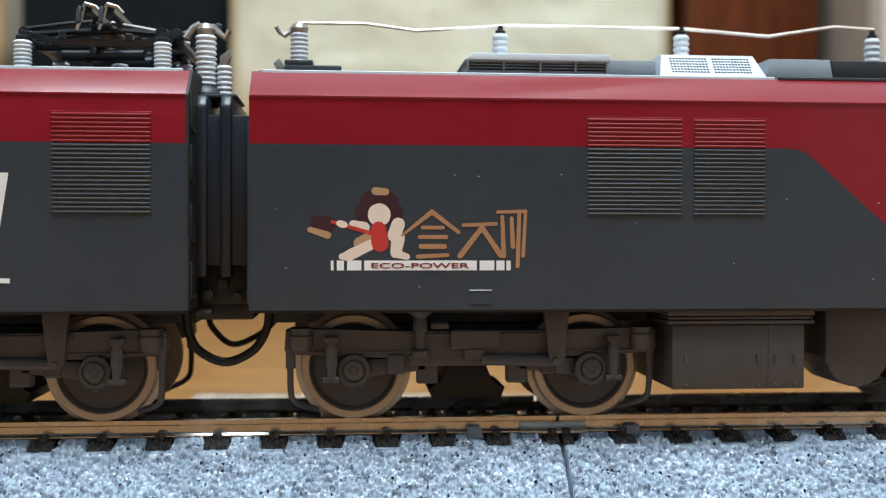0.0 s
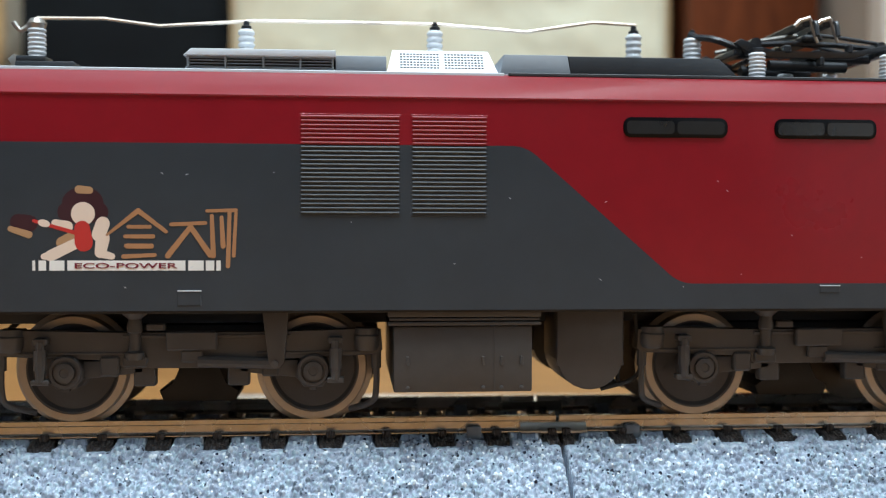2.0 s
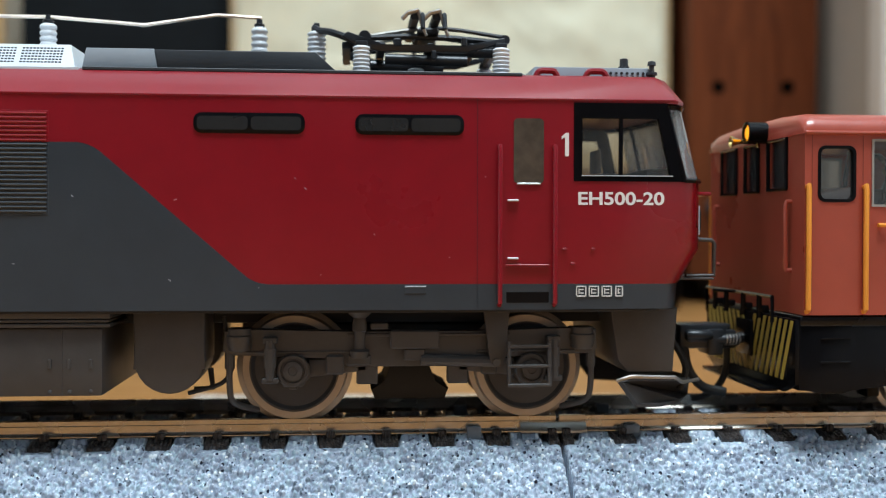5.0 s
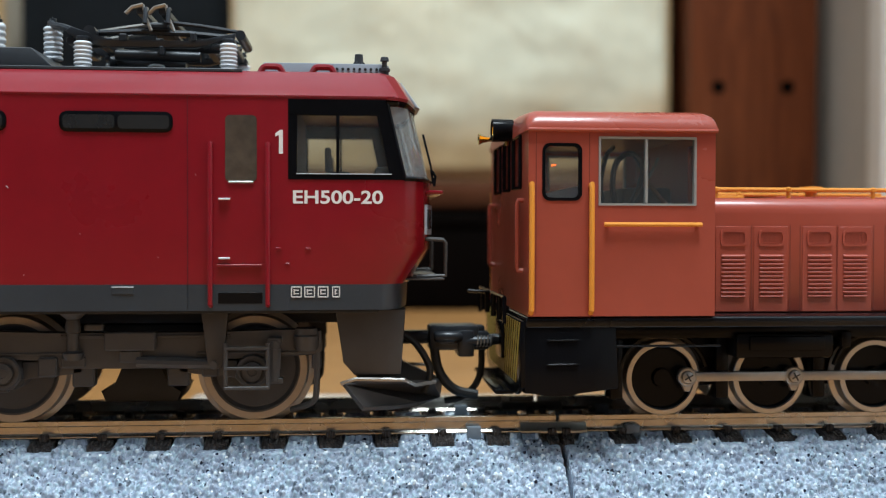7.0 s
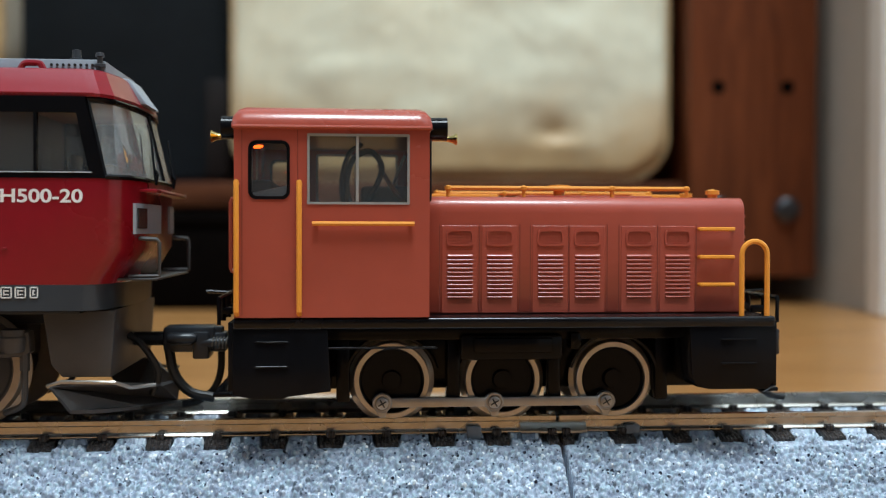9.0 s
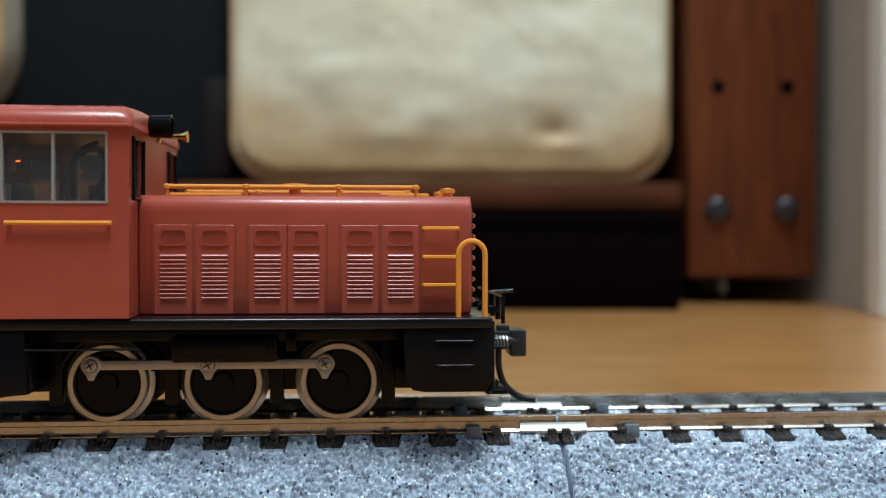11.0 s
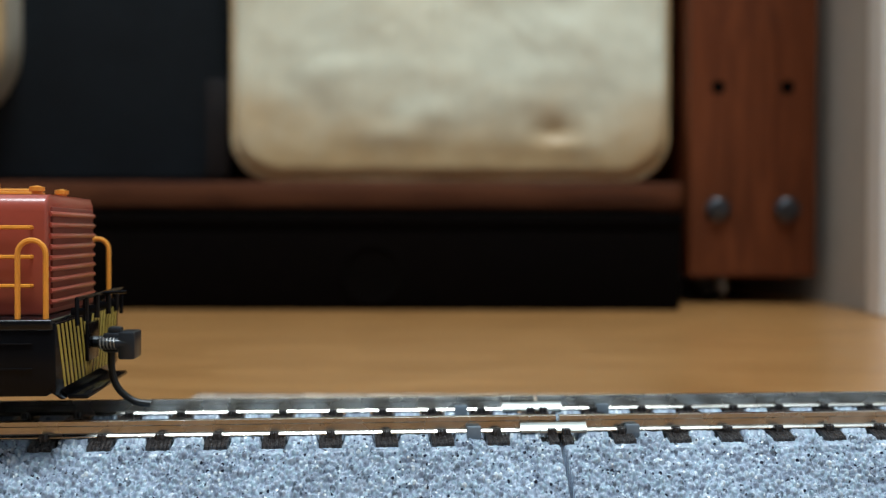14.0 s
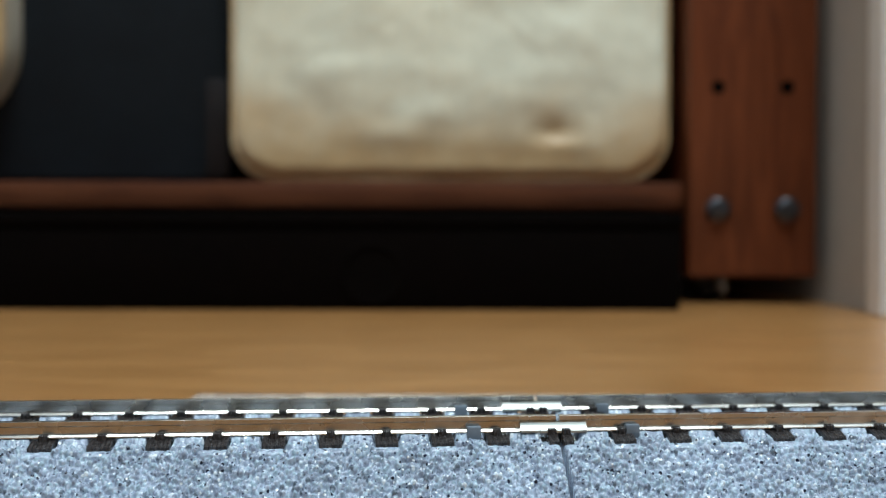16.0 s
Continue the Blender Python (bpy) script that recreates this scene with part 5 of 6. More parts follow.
def loco_rear():
    lo = root("electric_locomotive", "red and slate grey rear unit of the model locomotive", "locomotive", TRACK, "coupled model locomotives")
    bm = B()
    section(bm, BODY, -112, -20.5, 0.25)
    body = part("body", bm, RED, lo, "glossy red body shell")
    for s in (-1, 1):
        bm = B()
        box(bm, -112, -20.45, min(s * 17.46, s * 17.56), max(s * 17.46, s * 17.56), 15.1, 36.05)
        part("side_panel", bm, SLATE, body, "slate grey painted side panel", smooth=0)
        louvre(body, -36.8, -24.9, 27.0, 39.9, 36.0, 23, s)
    bm = B()
    for s in (-1, 1):
        box(bm, -111, -20.6, min(s * 17.45, s * 17.68), max(s * 17.45, s * 17.68), 41.95, 42.2, 0.05, 1)
    part("rain_strip", bm, RED, body)
    bm = B()
    for s in (-1, 1):
        box(bm, -111, -21.5, min(s * 13.0, s * 13.7), max(s * 13.0, s * 13.7), 45.4, 45.92, 0.08, 1)
    part("roof_edge", bm, ROOFLIGHT, body)
    bm = B()
    section(bm, [(-13.2, 45.6), (-13.0, 45.88), (-8, 46.14), (8, 46.14), (13.0, 45.88), (13.2, 45.6)], -111.0, -21.5)
    part("roof_panel", bm, ROOFDARK, body, "dark grey roof panel")
    bm = B()
    prism(bm, [(-52, 18.6), (-41.9, 18.6), (-41.9, 19.2), (-52, 19.2)], -17.62, -17.5)
    prism(bm, [(-46.0, 22.0), (-43.6, 22.0), (-42.0, 32.2), (-44.6, 32.2)], -17.62, -17.5)
    part("white_mark", bm, WHITE, body, smooth=0)
    bm = B()
    section(bm, [(y, z) for y, z in BODY], -20.6, -20.25)
    for z in (16.2, 23.5, 31, 37.6):
        for y in (-16.4, 12.6):
            box(bm, -20.3, -20.0, y, y + 3.8, z, z + 0.6, 0.1)
            box(bm, -20.3, -20.0, y, y + 0.6, z, z + 5.0, 0.1)
    part("end_wall", bm, UNDER_DARK, lo)
    # gangway bellows between the two units
    bm = B()
    for x in (-19.6, -16.4):
        section(bm, [(-11.5, 19.0), (-11.5, 41.5), (-10.3, 43.0), (10.3, 43.0), (11.5, 41.5), (11.5, 19.0)], x - 0.75, x + 0.75, 0.4)
    box(bm, -20.3, -13.4, -10.3, 10.3, 20.5, 40.4, 0.3)
    part("gangway_bellows", bm, NAVY, lo, "blue-black gangway between the units")
    bm = B()
    box(bm, -21, -13, -8, 8, 13.2, 15.4, 0.4)
    box(bm, -20.2, -13.5, -8, 8, 15.2, 20.6, 0.3)
    for x, z in ((-18.9, 16.6), (-17.0, 18.0), (-15.2, 16.2)):
        rod(bm, (x, -9.5, z), (x, -7.8, z), 0.7, 10)
    rod(bm, (-20.5, -9, 14.2), (-18.5, -9, 14.2), 0.6, 8)
    part("drawbar", bm, UNDER_DARK, lo)
    bm = B()
    tube(bm, smooth_path([(-22.2, -6, 14.2), (-22.0, -6, 11.6), (-20.6, -6, 8.9), (-17.0, -6, 7.3), (-13.3, -6, 8.9), (-11.5, -6, 11.8), (-11.2, -6, 14)], 7), 0.62, 10)
    tube(bm, smooth_path([(-20.9, 5, 14), (-20.3, 5, 11.2), (-17.4, 5, 8.6), (-13.8, 5, 9.8), (-11.2, 5, 12), (-10.5, 5, 14)], 7), 0.45, 10)
    part("jumper_cable", bm, RUBBER, lo, "black jumper cables hanging between the units")
    pantograph(lo, -43.6, -22.0, 50.0, True)
    insulator(lo, -19.9, -4, 44.9, 51.9, 1.5, True, 10)
    insulator(lo, -17.4, -4, 43.6, 47.8, 1.1, False, 6)
    bm = B()
    box(bm, -22.2, -15.4, -7, 4, 43.0, 43.6, 0.25)
    turned(bm, (-19.9, -4, 43.8), (0, 0, 1), [(0, 2.3), (0.5, 2.1), (0.9, 1.6), (1.1, 1.4)], 16)
    turned(bm, (-17.4, -4, 42.4), (0, 0, 1), [(0, 1.5), (1.2, 1.3)], 16)
    part("insulator_base", bm, ROOFDARK, lo)
    bm = B()
    turned(bm, (-19.9, -4, 51.8), (0, 0, 1), [(0, 1.1), (0.9, 1.3), (1.6, 0.9), (1.8, 0.2)], 12)
    tube(bm, [(-22.6, -4, 51.4), (-21.6, -4, 52.9), (-20.6, -4, 53.4)], 0.5, 8)
    tube(bm, [(-19.2, -4, 53.2), (-18.2, -4, 52.4), (-17.3, -4, 51.6), (-16.7, -4, 52.6)], 0.45, 8)
    prism(bm, [(-18.0, 47.7), (-17.0, 47.7), (-16.4, 49.0), (-16.6, 50.0), (-17.9, 49.0)], -4.8, -3.2, 0.15)
    part("clamp", bm, STEEL, lo)
    bm = B()
    box(bm, -111, -20.8, -6.0, 6.0, 12.6, 15.3, 0.3)
    # added dark plate, blocks red bounce as on the front unit
    box(bm, -111.8, -20.7, -17.2, 17.2, 14.75, 15.12, 0.05)
    part("underframe", bm, UNDER_DARK, lo)
    return lo, bogie(lo, -63.9, -32.6) + bogie(lo, -106, -84) 


front_loco, r1 = loco_front()
rear_loco, r2 = loco_rear()
ROLLING += r1 + r2


# ---- the shunting locomotive ----
SR = 5.1                         # wheel radius
PIN = 3.1                        # crank radius
PHASE = 245.0                    # crank angle when the train has gone PHASE_AT
PHASE_AT = 164.61
SR_ROLL = 8.86                   # the wheels slip a little as they are pushed


def shunter_build():
    sh = root("shunting_locomotive", "brick red model shunting locomotive with yellow rails", "locomotive", TRACK, "coupled model locomotives")
    W = 18.2
    # frame
    bm = B()
    box(bm, 150.5, 219, -7.0, 7.0, 3.6, 13, 0.3)
    box(bm, 151, 219, -13, 13, 10.8, 12.8, 0.2)
    fr = part("frame", bm, BLACK, sh, "black frame")
    bm = B()
    box(bm, 149.7, 219.9, -17.9, 17.9, 12.7, 14.15, 0.4, 4)
    part("running_board", bm, GLOSSBLACK, fr, "glossy black running board")
    for s in (-1, 1):
        y0, y1 = sorted((s * 17.6, s * 8))
        bm = B()
        prism(bm, [(149.7, 4.3), (151.4, 4.3), (152.2, 3.9), (156.0, 3.9), (156.8, 4.4), (162.0, 4.8), (161.6, 12.9), (149.7, 12.9)], y0, y1, 0.15)
        part("step_block", bm, BLACK, fr)
        bm = B()
        prism(bm, [(209.6, 4.9), (211.2, 4.6), (219.0, 4.6), (220.1, 6.0), (220.1, 12.9), (208.4, 12.9), (208.8, 6.2)], y0, y1, 0.15)
        part("step_block", bm, BLACK, fr)
        for x0, x1 in ((152.6, 156.6), (212.6, 217.4)):
            for z in (7.9, 11.0):
                bm = B()
                box(bm, x0, x1, min(s * 17.5, s * 17.85), max(s * 17.5, s * 17.85), z, z + 0.22, 0.04, 1)
                part("footstep", bm, BLACK, fr)
        bm = B()
        box(bm, 178.8, 192.4, min(s * 10, s * 14.4), max(s * 10, s * 14.4), 8.2, 11.6, 0.5)
        box(bm, 180.5, 191.0, min(s * 14.2, s * 14.9), max(s * 14.2, s * 14.9), 9.2, 11.2, 0.3)
        box(bm, 193.4, 194.8, min(s * 11, s * 14.4), max(s * 11, s * 14.4), 9.6, 11.8, 0.2)
        part("air_tank", bm, BLACK, fr)
        bm = B()
        box(bm, 158.2, 175.6, min(s * 16.6, s * 17.3), max(s * 16.6, s * 17.3), 10.15, 10.4, 0.06, 1)
        part("side_rail", bm, GLOSSBLACK, fr)
        bm = B()
        for x in (170, 200.2):
            a = [(x + 6.2 * math.cos(radians(q)), s * 10.2, 5.1 + 6.2 * math.sin(radians(q))) for q in range(15, 166, 10)]
            tube(bm, a, 0.35, 6)
        for x in (163.5, 178.3, 192.0, 206.8):
            box(bm, x - 0.9, x + 0.9, min(s * 7, s * 10.5), max(s * 7, s * 10.5), 2.2, 11, 0.3)
        part("brake_gear", bm, BLACK, fr)
    # buffer beams with warning stripes
    for x0, x1, f in ((149.2, 149.75, -1), (219.6, 220.15, 1)):
        bm = B()
        section(bm, [(-17.5, 5.0), (-17.5, 13.6), (17.5, 13.6), (17.5, 5.0), (13.5, 3.6), (-13.5, 3.6)], x0, x1, 0.08)
        bb = part("buffer_beam", bm, BLACK, sh, "black buffer beam with yellow stripes")
        for k in range(-8, 9):
            bm = B()
            y = k * 1.85
            lean = 4.2 if k < 0 else -4.2
            xa, xb = (x1 - 0.02, x1 + 0.05) if f > 0 else (x0 - 0.05, x0 + 0.02)
            section(bm, [(y - 0.5 + lean * 0.4, 5.2), (y + 0.5 + lean * 0.4, 5.2), (y + 0.5 - lean * 0.4, 13.4), (y - 0.5 - lean * 0.4, 13.4)], xa, xb)
            part("stripe", bm, STRIPE, bb, smooth=0)
        bm = B()
        xm = x1 if f > 0 else x0
        box(bm, min(xm, xm + f * 0.5), max(xm, xm + f * 0.5), -3.0, 3.0, 7.2, 12.4, 0.1)
        part("coupler_pocket", bm, BLACK, bb)
        bm = B()
        box(bm, min(xm, xm + f * 2.6), max(xm, xm + f * 2.6), -12, 12, 3.4, 4.0, 0.2)
        part("footboard", bm, BLACK, bb)
        # uncoupling lever
        bm = B()
        xl = xm + f * 1.6
        tube(bm, [(xl, -13.6, 13.0), (xl, -13.6, 16.4), (xl, 12.6, 16.4), (xl, 12.6, 12.6)], 0.28, 6)
        for y in (-9, -3, 4, 9):
            box(bm, min(xm - 0.3, xl), max(xm - 0.3, xl), y - 0.45, y + 0.45, 14.0, 15.0, 0.15)
            rod(bm, (xl, y, 13.2), (xl, y, 16.4), 0.4, 8)
        tube(bm, [(xl, 0, 16.4), (xl + f * 3.4, 0, 16.6)], 0.24, 6)
        part("uncoupling_lever", bm, BLACK, bb)
        # knuckle coupler and hose
        bm = B()
        rod(bm, (xm, 0, 9.6), (xm + f * 3.0, 0, 9.6), 0.8, 10)
        a0, a1 = sorted((xm + f * 2.0, xm + f * 6.3))
        b0, b1 = sorted((xm + f * 4.3, xm + f * 6.6))
        box(bm, a0, a1, -1.8, 2.2, 8.2, 10.9, 0.45)
        box(bm, b0, b1, -2.6, 2.4, 7.3, 11.1, 0.3)
        turned(bm, (xm + f * 1.6, -2.0, 9.5), (f, 0, 0), [(0, 0.5), (0.2, 0.75), (3.2, 0.75), (4.2, 0.55), (4.4, 0.1)], 12)
        box(bm, xm + f * 3.5 - 0.9, xm + f * 3.5 + 0.9, -1.0, 1.0, 10.6, 11.7, 0.3)
        cp = part("coupler", bm, PANTO, sh, "dark metal knuckle coupler")
        bm = B()
        tube(bm, [(xm + f * (1.7 + 0.06 * i), -2.0 + 0.8 * math.cos(i * 0.8), 9.5 + 0.8 * math.sin(i * 0.8)) for i in range(40)], 0.11, 5)
        part("spring", bm, STEEL, cp)
        bm = B()
        tube(bm, smooth_path([(xm + f * 2.9, 0, 8.6), (xm + f * 3.0, 0, 5.4), (xm + f * 3.9, 0, 2.9), (xm + f * 6.0, 0, 1.2), (xm + f * 8.3, 0, 0.75)], 6), 0.5, 10)
        part("hose", bm, RUBBER, sh)

    # cab as walls with openings
    cz0, cz1 = 14.25, 38.9
    wins = [(151.8, 156.9, 29.1, 36.4), (159.1, 171.9, 28.5, 37.3)]
    for s in (-1, 1):
        y0, y1 = sorted((s * W, s * (W - 0.9)))
        bm = B()
        xs = [150.0, 151.8, 156.9, 159.1, 171.9, 174.45]
        box(bm, xs[0], xs[5], y0, y1, cz0, 28.5)
        box(bm, xs[0], xs[3], y0, y1, 28.5, 29.1)
        box(bm, xs[0], xs[5], y0, y1, 37.3, cz1)
        box(bm, xs[0], xs[3], y0, y1, 36.4, 37.3)
        box(bm, xs[0], xs[1], y0, y1, 29.1, 36.4)
        box(bm, xs[2], xs[3], y0, y1, 29.1, 36.4)
        box(bm, xs[4], xs[5], y0, y1, 28.5, 37.3)
        bmesh.ops.remove_doubles(bm, verts=bm.verts[:], dist=1e-6)
        wall = part("cab_wall", bm, BRICK, sh, "brick red cab side", smooth=0)
        yy = s * W
        for x in (151.0, 157.9):
            bm = B()
            box(bm, x - 0.05, x + 0.05, min(yy, yy + s * 0.03), max(yy, yy + s * 0.03), 14.6, 37.8)
            part("door_line", bm, BRICK_LINE, wall)
        for i, (a, b2, c, d) in enumerate(wins):
            mat, rim = ((BLACK, 0.36), (ALU, 0.27))[i]
            out, inn = rounded(a - 0.03, b2 + 0.03, c - 0.03, d + 0.03, 1.0 if i == 0 else 0.12, 5), None
            inn = rounded(a + rim, b2 - rim, c + rim, d - rim, 0.75 if i == 0 else 0.1, 5)
            bm = B()
            ya, yb = s * (W - 0.7), s * (W + 0.12)
            rings = [[V(bm, x, ya, z) for x, z in out], [V(bm, x, yb, z) for x, z in out], [V(bm, x, yb, z) for x, z in inn],
                     [V(bm, x, ya, z) for x, z in inn], ]
            rings.append(rings[0])
            quad_faces(bm, rings, caps=False)
            if i == 0:
                fill = B()
                for px, pz, cx, cz, a0 in ((b2, d, b2 - 1, d - 1, 0), (a, d, a + 1, d - 1, 90), (a, c, a + 1, c + 1, 180), (b2, c, b2 - 1, c + 1, 270)):
                    prism(fill, [(px, pz)] + arc(cx, cz, 1.0, a0 + 90, a0, 5), s * (W - 0.9), s * (W - 0.002))
                part("corner", fill, BRICK, wall, smooth=0)
            if i == 1:
                box(bm, 165.15, 165.52, min(ya, yb), max(ya, yb), c + 0.3, d - 0.3, 0.05, 1)
            w = part("cab_window", bm, mat, wall, ("black rubber framed window", "silver framed sliding window")[i])
            bm = B()
            box(bm, a + 0.1, b2 - 0.1, min(s * (W - 0.45), s * (W - 0.35)), max(s * (W - 0.45), s * (W - 0.35)), c + 0.1, d - 0.1)
            part("pane", bm, CLEAR, w, smooth=0).visible_shadow = False
        bm = B()
        rod(bm, (159.7, s * (W + 0.6), 26.05), (172.5, s * (W + 0.6), 26.05), 0.28, 8)
        for x in (160.2, 172.0):
            box(bm, x - 0.25, x + 0.25, min(s * W, s * (W + 0.7)), max(s * W, s * (W + 0.7)), 25.85, 26.25)
        part("hand_bar", bm, YELLOW, sh, "orange-yellow hand bar")
        for x in (150.35, 158.1):
            bm = B()
            tube(bm, [(x, s * W, 31.0), (x, s * (W + 0.55), 31.2), (x, s * (W + 0.6), 30.7), (x, s * (W + 0.6), 15.0), (x, s * W, 14.7)], 0.36, 8)
            part("grab_rail", bm, YELLOW, sh, "orange-yellow grab rail")
    for x0, x1, door in ((150.0, 150.9, 1), (173.55, 174.45, 0)):
        bm = B()
        ys = [(-12.6, -6.2), (-2.6, 2.6), (6.2, 12.6)] if door else [(-16.0, -9.5), (9.5, 16.0)]
        wz0, wz1 = (31.0, 37.8) if door else (29.2, 36.8)
        box(bm, x0, x1, -17.3, 17.3, 14.25, wz0)
        wall = part("cab_end", bm, BRICK, sh, "brick red cab end with windows", smooth=0)
        bm = B()
        box(bm, x0, x1, -17.3, 17.3, wz1, 38.9)
        part("header", bm, BRICK, wall, smooth=0)
        edges = [-17.3] + [v for p in ys for v in p] + [17.3]
        for a, b2 in zip(edges[0::2], edges[1::2]):
            bm = B()
            box(bm, x0, x1, a, b2, wz0, wz1)
            part("window_post", bm, BRICK, wall, smooth=0)
        for a, b2 in ys:
            bm = B()
            box(bm, x0 + 0.4, x0 + 0.5, a, b2, wz0, wz1)
            part("pane", bm, CLEAR, wall, smooth=0).visible_shadow = False
            bm = B()
            xf = x0 - 0.12 if door else x1 + 0.12
            tube(bm, [(xf, a, wz0), (xf, b2, wz0), (xf, b2, wz1), (xf, a, wz1), (xf, a, wz0)], 0.3, 6)
            part("window_rubber", bm, BLACK, wall)
    bm = B()
    roof = [(-18.6, 38.0), (-18.6, 38.9), (-17.6, 40.2), (-15.5, 40.8), (-8, 41.2), (8, 41.2), (15.5, 40.8), (17.6, 40.2), (18.6, 38.9), (18.6, 38.0)]
    ends = [(0, 0.45), (0.2, 0.7), (0.7, 0.9), (1.6, 1.0)]
    rings = [[V(bm, x, y * (0.97 + 0.03 * k), 38.0 + (z - 38.0) * k) for y, z in roof]
             for x, k in [(149.7 + d, k) for d, k in ends] + [(174.8 - d, k) for d, k in reversed(ends)]]
    quad_faces(bm, rings)
    part("cab_roof", bm, BRICK, sh, "rounded brick red cab roof", smooth=60)
    for s in (-1, 1):
        bm = B()
        rod(bm, (149.9, s * 18.6, 38.1), (174.6, s * 18.6, 38.1), 0.26, 8)
        part("gutter", bm, BRICK, sh)
    bm = B()
    box(bm, 158.4, 161.0, -4, 4, 41.1, 41.85, 0.2)
    box(bm, 161.4, 166.2, -4, 4, 41.1, 41.75, 0.2)
    part("roof_vent", bm, BRICK, sh)
    # lamps on the cab ends
    for x, f, ly, hy in ((149.9, -1, -5.2, -3.6), (174.8, 1, -6, -3)):
        bm = B()
        turned(bm, (x, ly, 39.2), (f, 0, 0), [(0, 1.5), (0.3, 1.55), (2.5, 1.6), (2.9, 1.62), (2.95, 1.35), (1.6, 1.25), (1.5, 0.1)], 20)
        hl = part("headlight", bm, BLACK, sh, "black round headlight")
        if f < 0:
            bm = B()
            turned(bm, (x + f * 2.2, ly, 39.2), (f, 0, 0), [(0, 1.24), (0.3, 1.2), (0.5, 0.9), (0.6, 0.05)], 18)
            part("lens", bm, AMBER, hl, "glowing amber lens")
        bm = B()
        turned(bm, (x, hy, 38.1), (f, 0, 0), [(0, 0.3), (2.6, 0.3), (3.3, 0.38), (4.0, 0.55), (4.5, 0.85), (4.6, 0.78), (3.9, 0.1)], 14)
        rod(bm, (x + f * 0.6, hy, 37.2), (x + f * 0.6, hy, 38.2), 0.3, 8)
        part("horn", bm, BRASS, sh, "small brass horn")
    # cab inside: floor, pale block, cables, glowing spots
    bm = B()
    box(bm, 151, 173.4, -17.2, 17.2, 27.2, 28.0)
    box(bm, 166, 173, -4, 12, 28, 31.4, 0.5)
    box(bm, 151.2, 154, -8, 14, 28, 32, 0.5)
    part("cab_interior", bm, INSIDE, sh)
    # pale wedge added for the whitish glare low in the small window
    bm = B()
    prism(bm, [(151.6, 28.0), (157.6, 28.0), (157.6, 31.2), (151.6, 29.9)], -15.5, -9.0, 0.2)
    part("seat", bm, ROOFLIGHT, sh, "pale grey block added for glare in the cab window")
    bm = B()
    tube(bm, smooth_path([(164.6, -6, 28), (163.9, -6, 31.5), (164.8, -5, 35), (167.2, -4, 36.2), (168.8, -4, 34), (167.6, -5, 30.5), (166, -6, 28)], 6), 0.42, 8)
    tube(bm, smooth_path([(163.6, -2, 28), (163.2, -2, 32), (164.2, -1, 36), (166, 2, 37.6)], 6), 0.35, 8)
    part("cable", bm, RUBBER, sh, "looping black cable in the cab")
    bm = B()
    tube(bm, smooth_path([(168.4, -3, 34.4), (170, -4, 31.6), (172.4, -5, 28.4)], 6), 0.32, 8)
    part("cable", bm, BRONZE, sh, "brown cable in the cab")
    bm = B()
    tube(bm, smooth_path([(169.4, 2, 28), (170.6, 1, 32), (172.2, 0, 36)], 6), 0.2, 8)
    part("cable", bm, STEEL, sh)
    # two glowing spots for one bulb: one stands in for its reflection
    for x, y, z, k in ((151.9, -12.5, 36.0, 1.0), (156.0, -2.0, 34.6, 0.5)):
        bm = B()
        turned(bm, (x, y, z), (1, 0, 0.12), [(0, 0.05), (0.1 * k, 0.2 * k), (0.8 * k, 0.26 * k), (1.2 * k, 0.14 * k), (1.3 * k, 0.03)], 12)
        part("bulb_spot", bm, LED, sh, "glowing orange spot from the cab bulb")
    for y in (-14.0, 14.0):
        bm = B()
        tube(bm, [(150, y, 29.2), (149.3, y, 29.2), (149.2, y, 28.8), (149.2, y, 20.4), (149.3, y, 20.0), (150, y, 20.0)], 0.32, 8)
        part("end_grab", bm, BRICK, sh)

    # hood
    bm = B()
    top = [(-12.5, 14.2), (-12.5, 27.9)] + [(-12.5 + 1.9 - 1.9 * math.cos(radians(q)), 27.9 + 1.9 * math.sin(radians(q))) for q in (25, 50, 75, 90)]
    sec = top + [(-y, z) for y, z in reversed(top)]
    section(bm, sec, 174.45, 217.7, 0.35)
    hood = part("hood", bm, BRICK, sh, "brick red engine hood", smooth=50)
    doors = [176.5, 181.8, 188.6, 193.6, 200.6, 205.9]
    for s in (-1, 1):
        yo = s * 12.5
        bm = B()
        section(bm, [(0, -0.2), (-0.26, -0.18), (-0.3, -0.12), (-0.29, -0.06), (-0.05, 0.13), (0, 0.16)], -1.65, 1.65)
        slat_me = finish(bm, "louvre", BRICK, 50)
        for x in doors:
            bm = B()
            box(bm, x, x + 4.75, min(yo, yo + s * 0.09), max(yo, yo + s * 0.09), 14.35, 25.9, 0.05, 1)
            dr = part("hood_door", bm, BRICK, hood)
            bm = B()
            out, inn = rounded(x + 0.6, x + 4.2, 23.2, 25.4, 0.6, 3), rounded(x + 0.85, x + 3.95, 23.45, 25.15, 0.5, 3)
            ya, yb = yo + s * 0.1, yo + s * 0.3
            rings = [[V(bm, px, ya, pz) for px, pz in out], [V(bm, px, yb, pz) for px, pz in out], [V(bm, px, yb, pz) for px, pz in inn], [V(bm, px, ya, pz) for px, pz in inn]]
            quad_faces(bm, rings, caps=False)
            for i in range(8):
                for j in range(4):
                    px, pz = x + 1.1 + i * 0.38, 23.7 + j * 0.4
                    box(bm, px - 0.1, px + 0.1, min(yo, yo + s * 0.2), max(yo, yo + s * 0.2), pz - 0.1, pz + 0.1)
            part("mesh_panel", bm, BRICK, dr)
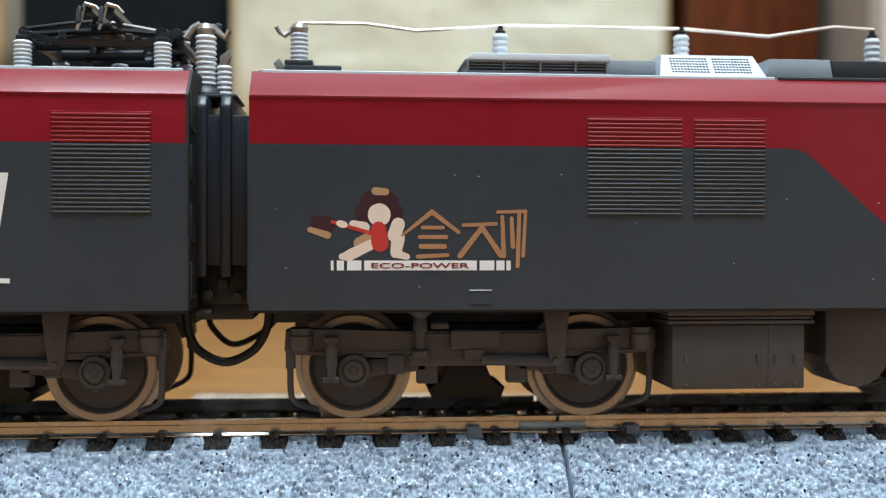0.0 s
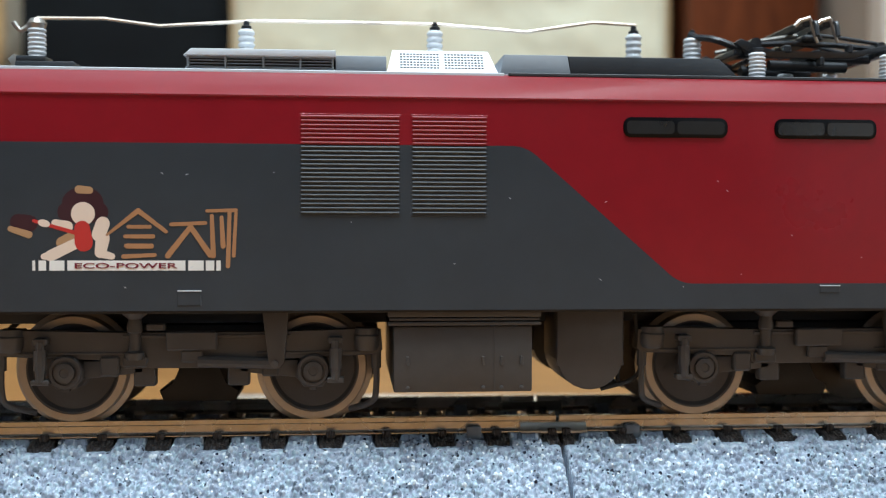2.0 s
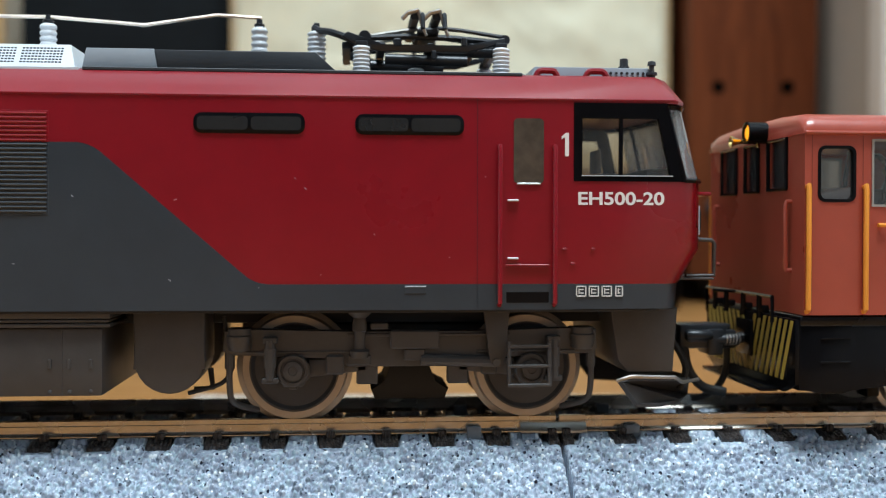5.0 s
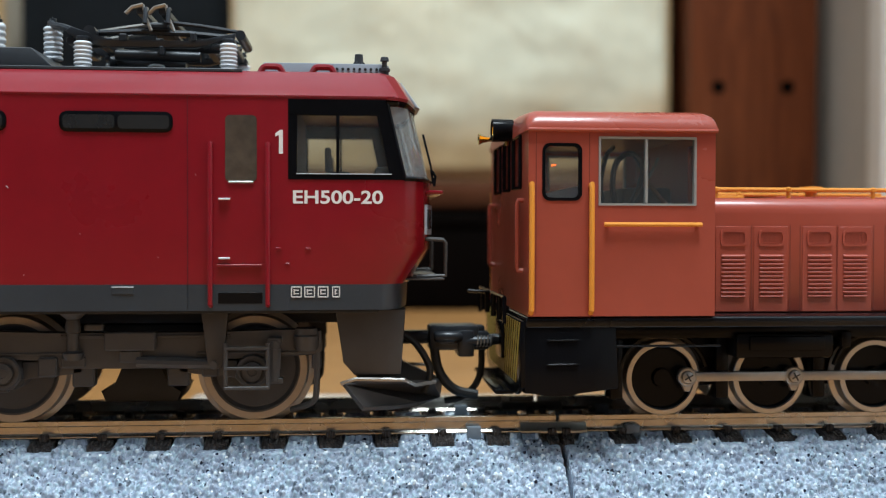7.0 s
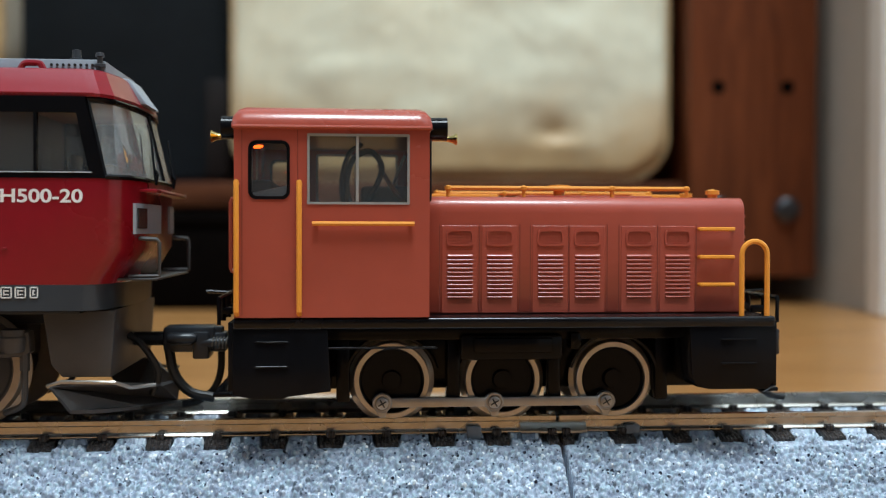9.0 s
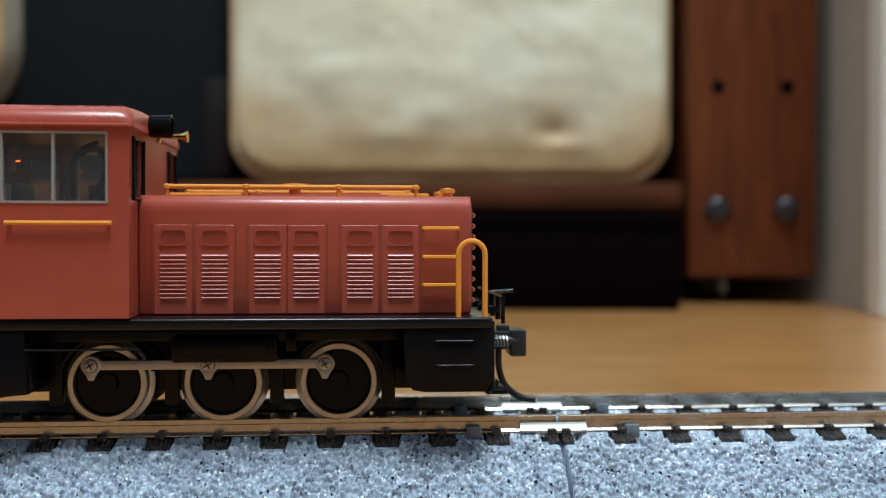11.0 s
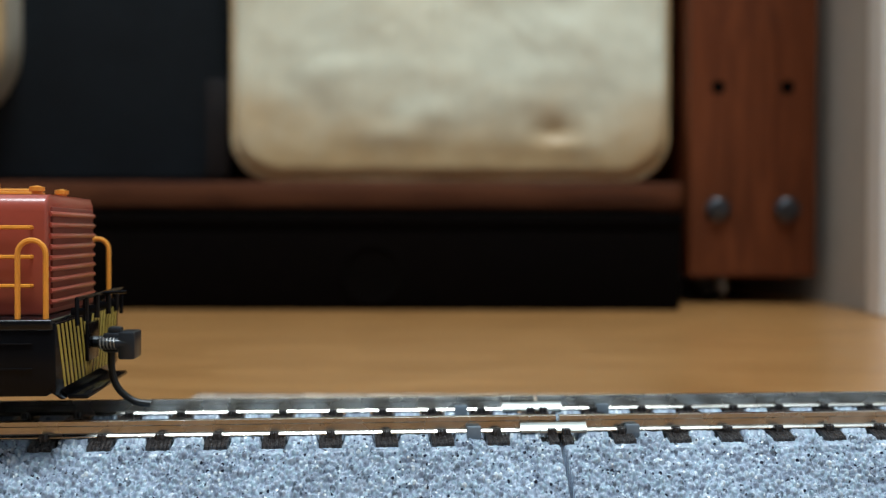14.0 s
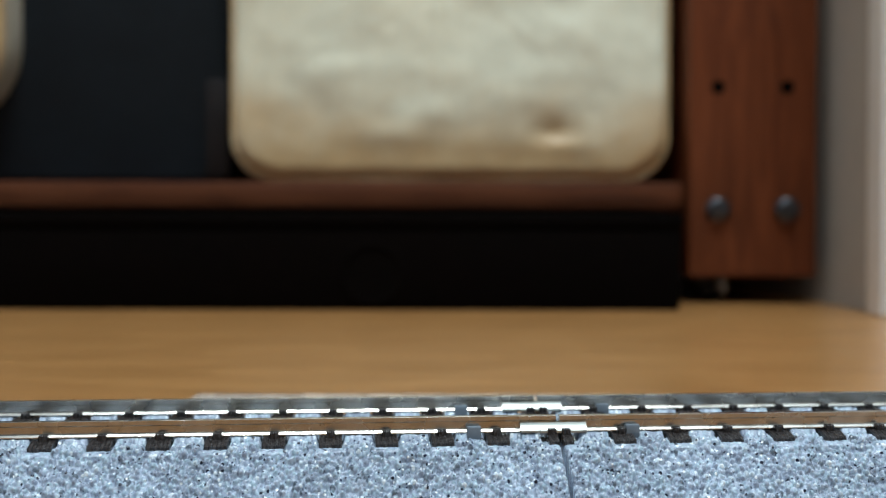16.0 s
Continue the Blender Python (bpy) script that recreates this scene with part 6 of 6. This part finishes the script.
            for i in range(11):
                shared("louvre", slat_me, dr, (x + 2.4, yo + s * 0.09, 16.5 + i * 0.545, 0, 0, 0 if s < 0 else 180))
        for x in (176.2, 181.5, 186.9, 188.3, 193.5, 198.7, 200.3, 205.6, 210.9):
            bm = B()
            box(bm, x - 0.06, x + 0.06, min(yo, yo + s * 0.03), max(yo, yo + s * 0.03), 14.4, 26.1)
            part("door_line", bm, BRICK_LINE, hood)
        # steps on the hood side, hand rails
        for z in (25.5, 21.75, 18.05):
            bm = B()
            tube(bm, [(211.3, yo, z), (211.3, yo + s * 0.8, z), (215.9, yo + s * 0.8, z), (215.9, yo, z)], 0.27, 6)
            part("hood_step", bm, YELLOW, sh, "orange-yellow hood step")
        bm = B()
        pts = [(215.5, s * 17.2, 14.1), (215.5, s * 17.2, 22.2)] + [(217.2 - 1.7 * math.cos(radians(q)), s * 17.2, 22.2 + 1.7 * math.sin(radians(q))) for q in range(20, 161, 20)] + [(218.9, s * 17.2, 22.2), (218.9, s * 17.2, 14.1)]
        tube(bm, pts, 0.36, 8)
        part("hand_rail", bm, YELLOW, sh, "orange-yellow hooped hand rail")
        bm = B()
        rod(bm, (177.4, s * 9.4, 31.0), (210.7, s * 9.4, 31.0), 0.3, 8)
        for x in (177.6, 187.9, 200.1, 210.5):
            turned(bm, (x, s * 9.4, 29.6), (0, 0, 1), [(0, 0.3), (1.1, 0.28), (1.2, 0.5), (1.6, 0.5), (1.8, 0.1)], 10)
        part("hood_rail", bm, YELLOW, sh, "orange-yellow rail along the hood")
    bm = B()
    box(bm, 176.0, 186, 2, 5, 29.8, 30.6, 0.2)
    box(bm, 206, 213, 1, 4, 29.8, 30.6, 0.2)
    turned(bm, (194, -3, 29.8), (0, 0, 1), [(0, 0.8), (1.2, 0.8), (1.3, 1.7), (1.9, 1.6), (2.0, 0.1)], 16)
    part("hood_cap", bm, YELLOW, sh, "orange-yellow caps on the hood")
    for y in (-7, 5):
        bm = B()
        turned(bm, (215.0, y, 29.8), (0, 0, 1), [(0, 0.7), (0.5, 0.7), (0.55, 1.0), (1.1, 1.0), (1.3, 0.1)], 14)
        part("marker_lamp", bm, YELLOW, sh)
    bm = B()
    box(bm, 188, 207, -5, 5, 29.7, 30.2, 0.2)
    part("hood_lid", bm, BRICK, sh)
    # front grille bars
    bm = B()
    section(bm, [(-10.6, 15.0), (-10.6, 28.2), (10.6, 28.2), (10.6, 15.0)], 217.6, 218.0, 0.1)
    gr = part("radiator", bm, BRICK_LINE, hood)
    bm = B()
    tube(bm, [(0, -11.4, 0), (0.3, -10.6, 0), (0.4, 0, 0), (0.3, 10.6, 0), (0, 11.4, 0)], 0.34, 8)
    bar = finish(bm, "radiator_bar", BRICK)
    for i in range(9):
        shared("radiator_bar", bar, gr, (217.8, 0, 15.9 + i * 1.42))
    # wheels
    rolling = []
    for x in (170.0, 185.0, 200.2):
        bm = B()
        rod(bm, (0, -7, 0), (0, 7, 0), 0.9, 10)
        ax = part("wheelset", bm, BLACK, sh, at=(x, 0, SR))
        for s in (-1, 1):
            bm = B()
            turned(bm, (0, s * 8.1, 0), (0, s, 0), [(0, 0.8), (0, SR - 0.7), (1.8, SR - 0.7), (1.7, SR - 0.9), (1.3, SR - 1.1), (1.3, 1.4), (2.0, 1.2), (2.0, 0.05)], 40)
            rod(bm, (PIN, s * 9.0, 0), (PIN, s * 10.4, 0), 1.0, 14)
            part("wheel_disc", bm, BLACK, ax)
            bm = B()
            turned(bm, (0, s * 7.8, 0), (0, s, 0), [(0, SR - 0.8), (0, SR + 0.7), (0.4, SR + 0.75), (0.7, SR + 0.1), (2.4, SR), (2.5, SR - 0.1), (2.5, SR - 0.72), (0.4, SR - 0.8)], 56)
            part("tyre", bm, TYRE_BRIGHT, ax, "bright nickel rim")
        rolling.append((ax, x, SR))
    rods = []
    for s in (-1, 1):
        bm = B()
        ya, yb = sorted((s * 10.6, s * 11.4))
        for x0, x1 in ((170.0, 185.0), (185.0, 200.2)):
            box(bm, x0 + 0.6, x1 - 0.6, ya, yb, -0.62, 0.62, 0.12)
        ro = part("coupling_rod", bm, STEEL, sh, "grey steel coupling rod")
        for x in (170.0, 185.0, 200.2):
            bm = B()
            prism(bm, [(x - 0.9, -0.8), (x - 0.35, -2.0), (x + 0.35, -2.0), (x + 0.9, -0.8)], s * 10.7, s * 11.3, 0.08)
            turned(bm, (x, s * 10.4, 0), (0, s, 0), [(0, 1.3), (1.0, 1.3), (1.12, 1.15), (1.12, 0.95), (0.95, 0.9)], 20)
            turned(bm, (x, s * 11.3, 0), (0, s, 0), [(0, 0.85), (0.6, 0.8), (0.75, 0.5), (0.7, 0.05)], 14)
            cpin = part("crank_pin", bm, STEEL, ro)
            bm = B()
            for k in (0, 90):
                c, q = math.cos(radians(k + 30)), math.sin(radians(k + 30))
                rod(bm, (x - 0.6 * c, s * 12.02, -0.6 * q), (x + 0.6 * c, s * 12.02, 0.6 * q), 0.1, 5)
            part("screw_slot", bm, UNDER_DARK, cpin)
        rods.append(ro)
    return sh, rolling, rods


shunter, r3, RODS = shunter_build()


def motions():
    times = [i / 10 for i in range(161)]
    rows = [(t, pose(-gone(t) * K, 0, RAIL * K)) for t in times]
    for thing in (front_loco, rear_loco, shunter):
        walk(thing, rows)
    for ax, x, r in ROLLING:
        walk(ax, [(t, pose(x * K, 0, r * K, 0, -math.degrees(gone(t) / r), 0)) for t in times])

    def crank(t):
        return radians(PHASE) + (gone(t) - PHASE_AT) / SR_ROLL
    for ax, x, r in r3:
        walk(ax, [(t, pose(x * K, 0, r * K, 0, -math.degrees(crank(t)), 0)) for t in times])
    for ro in RODS:
        walk(ro, [(t, pose(PIN * math.cos(crank(t)) * K, 0, (SR + PIN * math.sin(crank(t))) * K)) for t in times])


motions()
